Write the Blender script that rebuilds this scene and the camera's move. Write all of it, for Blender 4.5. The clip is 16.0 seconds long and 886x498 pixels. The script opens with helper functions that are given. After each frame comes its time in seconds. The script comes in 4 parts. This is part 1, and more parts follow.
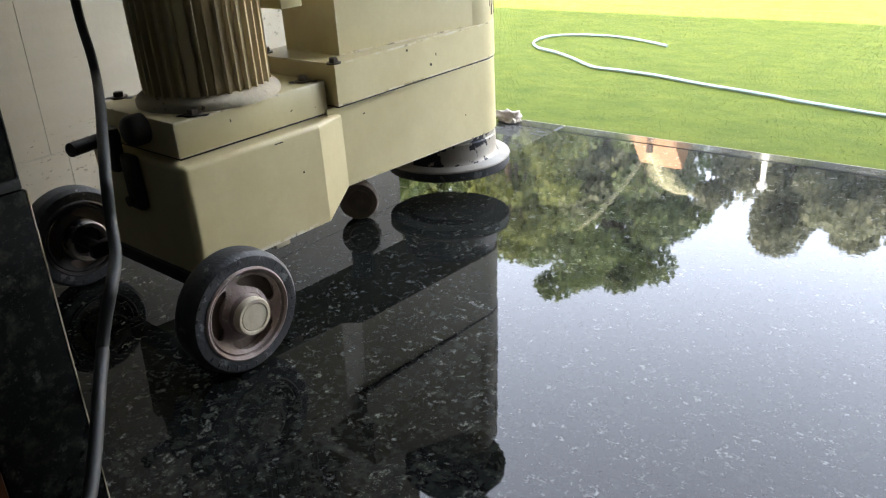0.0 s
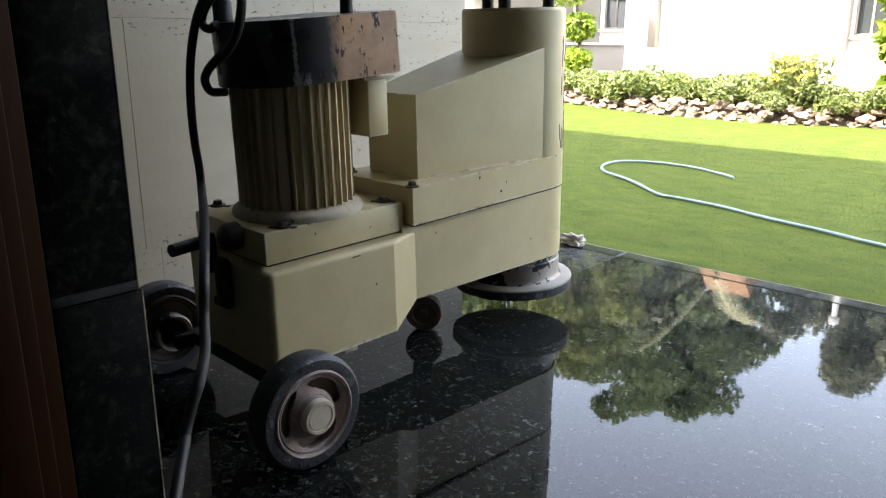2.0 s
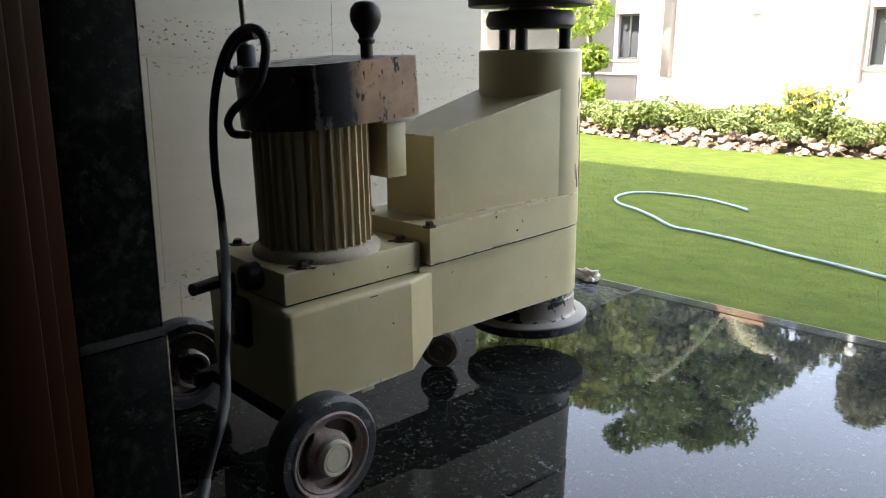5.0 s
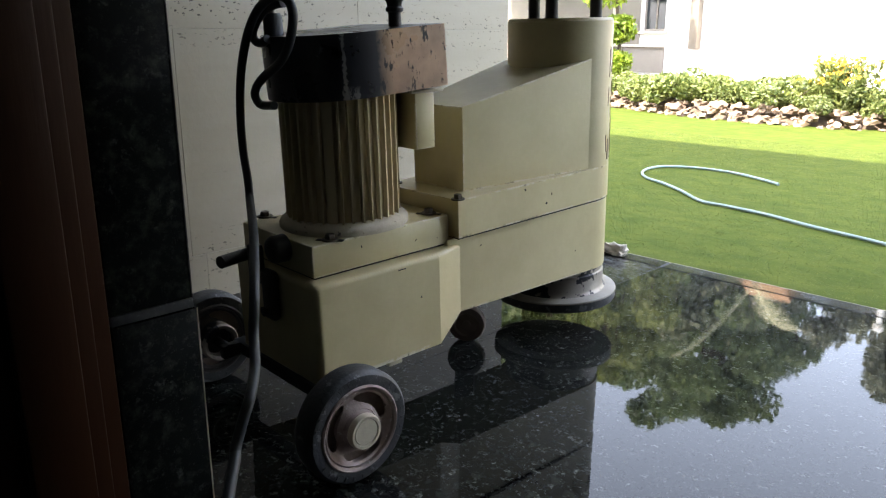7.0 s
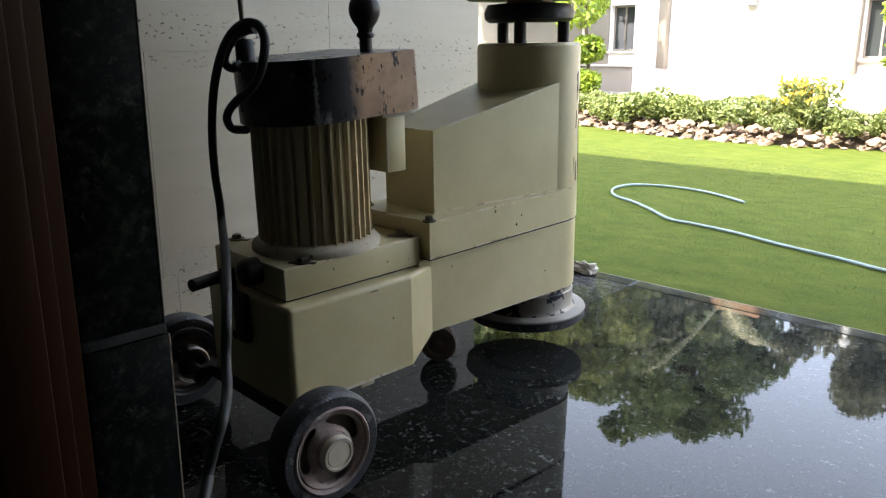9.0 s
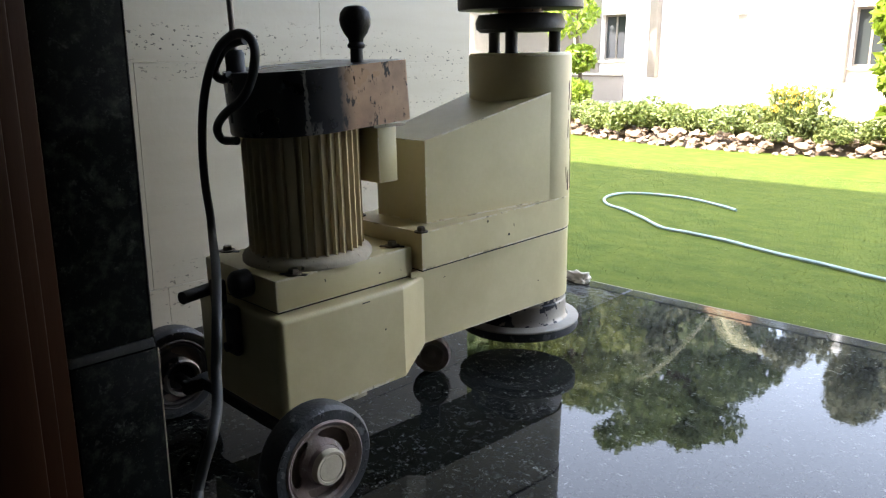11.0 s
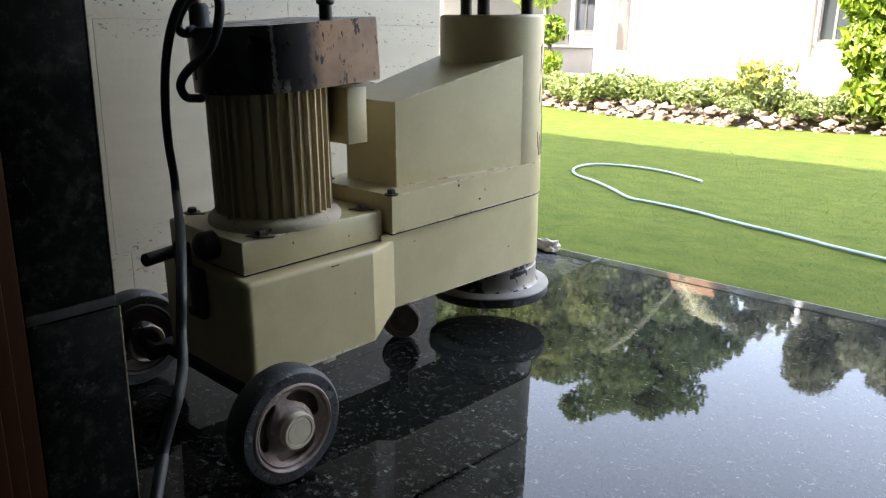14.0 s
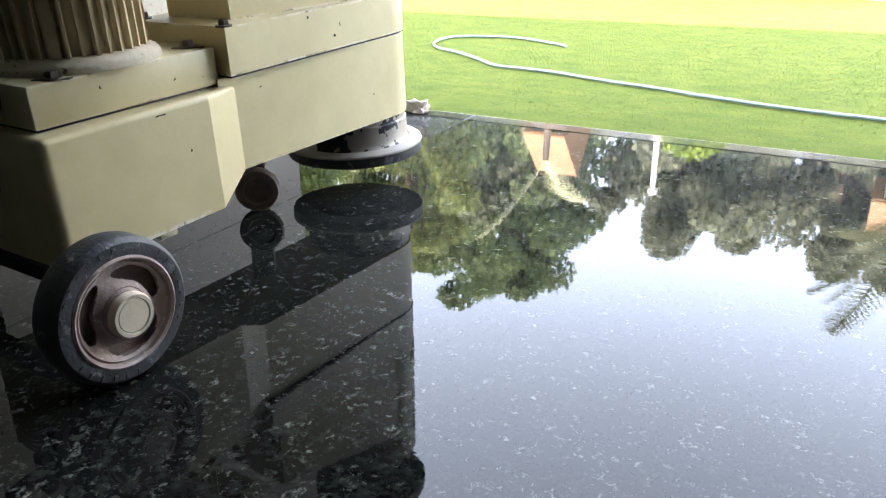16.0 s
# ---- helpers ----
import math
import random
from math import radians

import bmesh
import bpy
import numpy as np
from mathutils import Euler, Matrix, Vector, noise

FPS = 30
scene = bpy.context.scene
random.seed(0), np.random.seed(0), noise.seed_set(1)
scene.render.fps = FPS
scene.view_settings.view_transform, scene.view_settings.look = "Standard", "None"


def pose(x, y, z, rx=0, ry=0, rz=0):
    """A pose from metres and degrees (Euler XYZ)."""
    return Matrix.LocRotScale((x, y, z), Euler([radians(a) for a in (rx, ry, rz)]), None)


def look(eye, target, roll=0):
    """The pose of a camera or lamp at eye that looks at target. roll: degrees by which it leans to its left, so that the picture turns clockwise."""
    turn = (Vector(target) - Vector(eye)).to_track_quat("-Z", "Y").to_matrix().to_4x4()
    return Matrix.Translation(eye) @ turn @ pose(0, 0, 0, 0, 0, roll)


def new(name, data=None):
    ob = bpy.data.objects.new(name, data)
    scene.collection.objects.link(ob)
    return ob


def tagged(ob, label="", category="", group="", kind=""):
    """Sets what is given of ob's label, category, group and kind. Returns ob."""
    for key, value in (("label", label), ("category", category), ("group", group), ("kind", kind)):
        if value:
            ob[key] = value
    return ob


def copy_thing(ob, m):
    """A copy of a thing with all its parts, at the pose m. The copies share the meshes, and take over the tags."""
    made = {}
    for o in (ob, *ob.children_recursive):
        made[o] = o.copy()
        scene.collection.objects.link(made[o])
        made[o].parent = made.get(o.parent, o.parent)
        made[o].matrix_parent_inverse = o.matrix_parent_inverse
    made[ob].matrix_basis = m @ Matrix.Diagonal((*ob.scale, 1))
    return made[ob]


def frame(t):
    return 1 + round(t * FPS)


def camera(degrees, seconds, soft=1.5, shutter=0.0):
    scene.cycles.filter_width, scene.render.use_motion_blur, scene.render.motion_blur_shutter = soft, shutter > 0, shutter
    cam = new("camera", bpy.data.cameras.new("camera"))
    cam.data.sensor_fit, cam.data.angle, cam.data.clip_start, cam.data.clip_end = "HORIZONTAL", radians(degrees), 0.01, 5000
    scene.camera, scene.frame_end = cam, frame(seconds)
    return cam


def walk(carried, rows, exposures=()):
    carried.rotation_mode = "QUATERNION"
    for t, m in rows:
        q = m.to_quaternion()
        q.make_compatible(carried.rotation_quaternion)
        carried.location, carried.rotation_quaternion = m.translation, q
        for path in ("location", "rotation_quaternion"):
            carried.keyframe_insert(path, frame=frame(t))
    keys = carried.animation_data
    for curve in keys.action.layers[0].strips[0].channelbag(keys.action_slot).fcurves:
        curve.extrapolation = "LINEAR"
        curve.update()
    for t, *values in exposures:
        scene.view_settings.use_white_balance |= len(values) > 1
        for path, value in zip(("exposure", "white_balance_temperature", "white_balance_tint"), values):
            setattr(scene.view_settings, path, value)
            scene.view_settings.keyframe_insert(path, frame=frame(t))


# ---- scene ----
cam = camera(59.5, 16.0, 1.2)
PATH = [
    (0, (-0.182, 0.071, 0.654), (-1.312, 1.513, -0.149), -2.5),
    (0.5, (-0.159, 0.038, 0.666), (-1.383, 1.465, -0.016), -2.0),
    (1, (-0.148, 0.036, 0.677), (-1.417, 1.457, 0.069), -1.5),
    (1.5, (-0.135, 0.017, 0.691), (-1.412, 1.451, 0.132), -0.2),
    (2, (-0.138, 0.01, 0.7), (-1.443, 1.428, 0.162), 0.1),
    (2.5, (-0.138, 0.01, 0.709), (-1.46, 1.426, 0.21), 0.5),
    (3, (-0.135, 0.003, 0.716), (-1.459, 1.417, 0.219), 0.6),
    (3.5, (-0.138, -0.003, 0.722), (-1.468, 1.41, 0.238), 0.7),
    (4, (-0.14, -0.003, 0.726), (-1.472, 1.411, 0.251), 0.5),
    (6.5, (-0.154, 0.004, 0.732), (-1.505, 1.396, 0.245), 0.2),
    (7, (-0.162, 0.004, 0.722), (-1.531, 1.36, 0.186), -0.0),
    (7.5, (-0.16, 0.007, 0.722), (-1.554, 1.35, 0.217), -0.8),
    (8, (-0.156, 0.006, 0.73), (-1.573, 1.34, 0.265), -0.5),
    (8.5, (-0.151, 0.003, 0.737), (-1.485, 1.425, 0.295), 0.2),
    (9, (-0.149, -0.005, 0.735), (-1.476, 1.408, 0.242), 0.2),
    (9.5, (-0.149, -0.002, 0.735), (-1.485, 1.408, 0.259), -0.1),
    (12, (-0.157, 0.002, 0.737), (-1.459, 1.444, 0.259), 0.2),
    (12.5, (-0.159, 0.0, 0.736), (-1.453, 1.446, 0.251), 0.3),
    (13, (-0.163, -0.002, 0.734), (-1.45, 1.448, 0.243), 0.6),
    (13.5, (-0.164, 0.001, 0.727), (-1.441, 1.455, 0.222), 0.6),
    (14, (-0.166, 0.009, 0.714), (-1.41, 1.48, 0.176), 0.9),
    (14.5, (-0.177, 0.021, 0.698), (-1.383, 1.506, 0.113), 1.0),
    (15, (-0.218, 0.055, 0.648), (-1.322, 1.582, -0.022), 0.2),
    (15.5, (-0.251, 0.107, 0.607), (-1.247, 1.7, -0.079), -0.9),
    (16, (-0.275, 0.153, 0.552), (-1.199, 1.746, -0.228), -1.1),
]
EXPOSURES = [(t, e + 0.25, k, 13) for t, e, k in ((0.0, 3.1, 7400), (1.0, 2.6, 7000), (2.0, 2.4, 6900), (3.5, 2.2, 6900), (6.5, 2.2, 6900), (7.5, 2.5, 6900), (8.0, 2.6, 6900), (9.0, 2.1, 6900), (12.0, 2.55, 6800), (14.5, 2.45, 6800), (15.5, 3.3, 6900), (16.0, 3.35, 7000))]
walk(cam, [(t, look(eye, target, roll)) for t, eye, target, roll in PATH], EXPOSURES)

# ---- sky and sun ----
world = bpy.data.worlds.new("sky")
scene.world = world
world.use_nodes = True
wn = world.node_tree.nodes
sky = wn.new("ShaderNodeTexSky")
sky.sky_type = "NISHITA"
sky.sun_disc = False
sun_way = Vector((0.42, 1.0, -1.35)).normalized()
sky.sun_elevation = math.asin(-sun_way.z)
sky.sun_rotation = math.atan2(-sun_way.x, -sun_way.y)
sky.dust_density = 3.0
sky.air_density = 0.8
sky.ozone_density = 0.6
haze = wn.new("ShaderNodeMix")          # a thin bright veil of high haze over the whole sky
haze.data_type = "RGBA"
haze.blend_type = "ADD"
haze.inputs[0].default_value = 1.0
haze.inputs[7].default_value = (5.6, 6.5, 8.1, 1)
world.node_tree.links.new(sky.outputs[0], haze.inputs[6])
world.node_tree.links.new(haze.outputs[2], wn["Background"].inputs[0])
wn["Background"].inputs[1].default_value = 0.15
sun = new("sun", bpy.data.lights.new("sun", "SUN"))
sun.data.energy = 5.0
sun.data.angle = radians(0.5)
sun.data.color = (1.0, 0.95, 0.86)
sun.rotation_euler = sun_way.to_track_quat("-Z", "Y").to_euler()


# ---- materials ----
def nodes_of(name):
    m = bpy.data.materials.new(name)
    m.use_nodes = True
    nt = m.node_tree
    return m, nt, nt.nodes["Principled BSDF"]


def noise_node(nt, scale, detail=4.0, rough=0.55, coord=None):
    n = nt.nodes.new("ShaderNodeTexNoise")
    n.inputs["Scale"].default_value = scale
    n.inputs["Detail"].default_value = detail
    n.inputs["Roughness"].default_value = rough
    if coord is not None:
        nt.links.new(coord, n.inputs["Vector"])
    return n


def ramp(nt, src, p0, p1, c0=(0, 0, 0, 1), c1=(1, 1, 1, 1)):
    r = nt.nodes.new("ShaderNodeValToRGB")
    r.color_ramp.elements[0].position, r.color_ramp.elements[1].position = p0, p1
    r.color_ramp.elements[0].color, r.color_ramp.elements[1].color = c0, c1
    nt.links.new(src, r.inputs[0])
    return r.outputs[0]


def blend(nt, fac, a, b):
    n = nt.nodes.new("ShaderNodeMix")
    n.data_type = "RGBA"
    for sock, v in ((n.inputs[0], fac), (n.inputs[6], a), (n.inputs[7], b)):
        if isinstance(v, (tuple, float, int)):
            sock.default_value = (*v, 1) if isinstance(v, tuple) and len(v) == 3 else v
        else:
            nt.links.new(v, sock)
    return n.outputs[2]


def span(nt, src, a, b):
    """0 at a, 1 at b, held beyond."""
    n = nt.nodes.new("ShaderNodeMapRange")
    n.inputs[1].default_value, n.inputs[2].default_value = a, b
    nt.links.new(src, n.inputs[0])
    return n.outputs[0]


def times(nt, a, b):
    n = nt.nodes.new("ShaderNodeMath")
    n.operation = "MULTIPLY"
    for sock, v in ((n.inputs[0], a), (n.inputs[1], b)):
        if isinstance(v, (float, int)):
            sock.default_value = v
        else:
            nt.links.new(v, sock)
    return n.outputs[0]


def bump(nt, bsdf, height, strength, dist=0.01):
    b = nt.nodes.new("ShaderNodeBump")
    b.inputs["Strength"].default_value = strength
    b.inputs["Distance"].default_value = dist
    nt.links.new(height, b.inputs["Height"])
    nt.links.new(b.outputs[0], bsdf.inputs["Normal"])


def coords(nt, stretch=(1, 1, 1)):
    tc = nt.nodes.new("ShaderNodeTexCoord")
    mp = nt.nodes.new("ShaderNodeMapping")
    mp.inputs["Scale"].default_value = stretch
    nt.links.new(tc.outputs["Object"], mp.inputs[0])
    return mp.outputs[0]


def surface(name, c1, c2, scale=6.0, fine=60.0, rough=0.5, metal=0.0, relief=0.15, chips=None, chip_scale=40.0, chip_level=0.68,
            stretch=(1, 1, 1), vary=0.0, spec=0.5, worn=None):
    """A two-scale surface: broad stains between c1 and c2, fine grain in the relief and gloss, and chips of a third colour."""
    m, nt, b = nodes_of(name)
    co = coords(nt, stretch)
    broad = noise_node(nt, scale, 5, 0.6, co)
    grain = noise_node(nt, fine, 3, 0.6, co)
    col = blend(nt, ramp(nt, broad.outputs[0], 0.3, 0.7), c1, c2)
    col = blend(nt, ramp(nt, grain.outputs[0], 0.25, 0.95), col, blend(nt, 0.35, col, c2))
    if vary:
        oi = nt.nodes.new("ShaderNodeObjectInfo")
        hs = nt.nodes.new("ShaderNodeHueSaturation")
        mr = nt.nodes.new("ShaderNodeMapRange")
        mr.inputs[3].default_value, mr.inputs[4].default_value = 1 - vary, 1 + vary
        nt.links.new(oi.outputs["Random"], mr.inputs[0])
        nt.links.new(mr.outputs[0], hs.inputs["Value"])
        nt.links.new(col, hs.inputs["Color"])
        col = hs.outputs[0]
    if worn:
        # paint rubbed off along the edges, in patches
        bv = nt.nodes.new("ShaderNodeBevel")
        bv.inputs["Radius"].default_value = 0.008
        ge = nt.nodes.new("ShaderNodeNewGeometry")
        dp = nt.nodes.new("ShaderNodeVectorMath")
        dp.operation = "DOT_PRODUCT"
        nt.links.new(bv.outputs[0], dp.inputs[0])
        nt.links.new(ge.outputs["Normal"], dp.inputs[1])
        edge = ramp(nt, dp.outputs["Value"], 0.84, 0.99, (1, 1, 1, 1), (0, 0, 0, 1))
        wn1 = noise_node(nt, 16, 5, 0.7, co)
        wn2 = noise_node(nt, 30, 6, 0.7, co)
        for src, p0, c in ((wn1, 0.47, (0.70, 0.65, 0.54)), (wn2, 0.565, worn)):
            mk = nt.nodes.new("ShaderNodeMath")
            mk.operation = "MULTIPLY"
            nt.links.new(edge, mk.inputs[0])
            nt.links.new(ramp(nt, src.outputs[0], p0, p0 + 0.06), mk.inputs[1])
            col = blend(nt, mk.outputs[0], col, c)
    if chips:
        ch = noise_node(nt, chip_scale, 4, 0.65, co)
        col = blend(nt, ramp(nt, ch.outputs[0], chip_level, chip_level + 0.025), col, chips)
    nt.links.new(col, b.inputs["Base Color"])
    rr = nt.nodes.new("ShaderNodeMapRange")
    rr.inputs[3].default_value, rr.inputs[4].default_value = max(rough - 0.1, 0.02), min(rough + 0.12, 1)
    nt.links.new(broad.outputs[0], rr.inputs[0])
    nt.links.new(rr.outputs[0], b.inputs["Roughness"])
    b.inputs["Metallic"].default_value = metal
    b.inputs["Specular IOR Level"].default_value = spec
    if relief:
        bump(nt, b, grain.outputs[0], relief, 0.004)
    return m


def granite_material(name, fleck=1.0, rough=0.035, dust=0.0, swept=None):
    """Polished dark green-black granite with pale feldspar flecks; swept = (y0, y1): a dust film that thickens outwards."""
    m, nt, b = nodes_of(name)
    co = coords(nt)
    warp = noise_node(nt, 34, 4, 0.65, co)
    add = nt.nodes.new("ShaderNodeVectorMath")
    add.operation = "MULTIPLY_ADD"
    add.inputs[1].default_value = (0.06, 0.06, 0.06)
    nt.links.new(warp.outputs["Color"], add.inputs[0])
    nt.links.new(co, add.inputs[2])
    fine = noise_node(nt, 230, 3, 0.7, co)
    patch = noise_node(nt, 7, 4, 0.6, co)
    base = blend(nt, ramp(nt, patch.outputs[0], 0.3, 0.7), (0.004, 0.0048, 0.0048), (0.008, 0.0095, 0.0088))
    green = noise_node(nt, 48, 4, 0.7, co)
    base = blend(nt, ramp(nt, green.outputs[0], 0.50, 0.72), base, (0.026, 0.029, 0.023))
    base = blend(nt, ramp(nt, fine.outputs[0], 0.64, 0.78), base, (0.05, 0.054, 0.045))
    col = base
    for scale, lo, strength in ((88, 0.84, 1.0), (190, 0.86, 0.8)):
        v = nt.nodes.new("ShaderNodeTexVoronoi")
        v.inputs["Scale"].default_value = scale
        nt.links.new(add.outputs[0], v.inputs["Vector"])
        sep = nt.nodes.new("ShaderNodeSeparateColor")
        nt.links.new(v.outputs["Color"], sep.inputs[0])
        ragged = noise_node(nt, scale * 2.2, 3, 0.7, co)
        core = ramp(nt, v.outputs["Distance"], 0.22, 0.58, (1, 1, 1, 1), (0, 0, 0, 1))
        mask = times(nt, times(nt, ramp(nt, sep.outputs[0], lo, lo + 0.08), core), ramp(nt, ragged.outputs[0], 0.36, 0.56))
        shade = blend(nt, sep.outputs[1], (0.12, 0.128, 0.108), (0.34, 0.36, 0.33))
        col = blend(nt, times(nt, mask, fleck * strength), col, shade)
    if dust:
        dn = noise_node(nt, 3.5, 6, 0.7, co)
        film = ramp(nt, dn.outputs[0], 0.35, 0.75, (0, 0, 0, 1), (dust, dust, dust, 1))
        if swept:
            xyz = nt.nodes.new("ShaderNodeSeparateXYZ")
            nt.links.new(co, xyz.inputs[0])
            streak = noise_node(nt, 60, 4, 0.7, coords(nt, (0.35, 1, 1)))
            film = times(nt, span(nt, xyz.outputs[1], *swept), times(nt, dust, span(nt, streak.outputs[0], 0.2, 0.7)))
        col = blend(nt, film, col, (0.40, 0.41, 0.41))
    nt.links.new(col, b.inputs["Base Color"])
    smear = noise_node(nt, 5, 5, 0.7, coords(nt, (1, 2.2, 1)))
    nt.links.new(ramp(nt, smear.outputs[0], 0.35, 0.75, (rough * 0.6,) * 3 + (1,), (rough * 1.7,) * 3 + (1,)), b.inputs["Roughness"])
    b.inputs["IOR"].default_value = 1.24
    pit = noise_node(nt, 170, 2, 0.5, co)
    nt.links.new(ramp(nt, pit.outputs[0], 0.735, 0.76, (0.5, 0.5, 0.5, 1), (0.1, 0.1, 0.1, 1)), b.inputs["Specular IOR Level"])
    wave = noise_node(nt, 16, 3, 0.6, coords(nt, (1, 1.8, 1)))
    rip = noise_node(nt, 150, 3, 0.6, co)
    both = nt.nodes.new("ShaderNodeMath")
    both.operation = "MULTIPLY_ADD"
    both.inputs[1].default_value = 0.10
    nt.links.new(rip.outputs[0], both.inputs[0])
    nt.links.new(wave.outputs[0], both.inputs[2])
    bump(nt, b, both.outputs[0], 0.0035, 0.015)
    return m


def leaf_material(name, dark, light, rough=0.5, trans=0.25):
    m, nt, b = nodes_of(name)
    g = nt.nodes.new("ShaderNodeNewGeometry")
    oi = nt.nodes.new("ShaderNodeObjectInfo")
    col = blend(nt, g.outputs["Random Per Island"], dark, light)
    hs = nt.nodes.new("ShaderNodeHueSaturation")
    mr = nt.nodes.new("ShaderNodeMapRange")
    mr.inputs[3].default_value, mr.inputs[4].default_value = 0.75, 1.25
    nt.links.new(oi.outputs["Random"], mr.inputs[0])
    nt.links.new(mr.outputs[0], hs.inputs["Value"])
    nt.links.new(col, hs.inputs["Color"])
    nt.links.new(hs.outputs[0], b.inputs["Base Color"])
    b.inputs["Roughness"].default_value = rough
    t = nt.nodes.new("ShaderNodeBsdfTranslucent")
    nt.links.new(hs.outputs[0], t.inputs[0])
    mix = nt.nodes.new("ShaderNodeMixShader")
    mix.inputs[0].default_value = trans
    nt.links.new(b.outputs[0], mix.inputs[1])
    nt.links.new(t.outputs[0], mix.inputs[2])
    nt.links.new(mix.outputs[0], nt.nodes["Material Output"].inputs[0])
    return m


def travertine_material():
    """Cream travertine with faint bands and rows of small dark pits."""
    m, nt, b = nodes_of("travertine")
    co = coords(nt, (1, 1, 1))
    band = noise_node(nt, 2.2, 5, 0.6, coords(nt, (0.5, 0.5, 4)))
    grain = noise_node(nt, 55, 3, 0.6, co)
    pit = noise_node(nt, 85, 3, 0.6, coords(nt, (1, 0.6, 1.3)))
    rows = noise_node(nt, 2.6, 3, 0.55, coords(nt, (0.3, 0.25, 3.2)))
    mask = nt.nodes.new("ShaderNodeMath")
    mask.operation = "MULTIPLY"
    nt.links.new(ramp(nt, pit.outputs[0], 0.635, 0.65), mask.inputs[0])
    nt.links.new(ramp(nt, rows.outputs[0], 0.50, 0.62), mask.inputs[1])
    col = blend(nt, ramp(nt, band.outputs[0], 0.3, 0.7), (0.37, 0.32, 0.238), (0.315, 0.272, 0.2))
    col = blend(nt, mask.outputs[0], col, (0.05, 0.038, 0.026))
    nt.links.new(col, b.inputs["Base Color"])
    b.inputs["Roughness"].default_value = 0.42
    bump(nt, b, blend(nt, mask.outputs[0], grain.outputs[0], (0, 0, 0)), 0.12, 0.004)
    return m


M_FLOOR = granite_material("polished granite floor", 0.5, 0.012, 0.06, (0.9, 2.1))
M_FLOOR2 = granite_material("granite dusty towards the lawn", 0.45, 0.03, 0.22, (1.72, 2.15))
M_JAMB = granite_material("polished granite cladding", 0.10, 0.05)
M_STRIP = granite_material("dusty granite edging", 0.3, 0.07, 0.2)
M_TRAV = travertine_material()
M_EDGE = surface("pale cement edge", (0.26, 0.235, 0.19), (0.17, 0.155, 0.125), 9, 90, 0.8, 0, 0.3)
M_CREAM = surface("cream machine paint", (0.592, 0.510, 0.295), (0.475, 0.398, 0.215), 6, 90, 0.42, 0, 0.06, (0.06, 0.045, 0.03), 26, 0.745, worn=(0.06, 0.04, 0.028))
M_CREAM2 = surface("cream motor paint", (0.56, 0.465, 0.28), (0.38, 0.305, 0.18), 9, 70, 0.5, 0, 0.1, (0.07, 0.05, 0.035), 45, 0.73, (1, 1, 0.25))
M_DUST = surface("dusty cream casting", (0.52, 0.45, 0.33), (0.38, 0.325, 0.23), 14, 120, 0.75, 0, 0.3, (0.10, 0.08, 0.06), 60, 0.66)


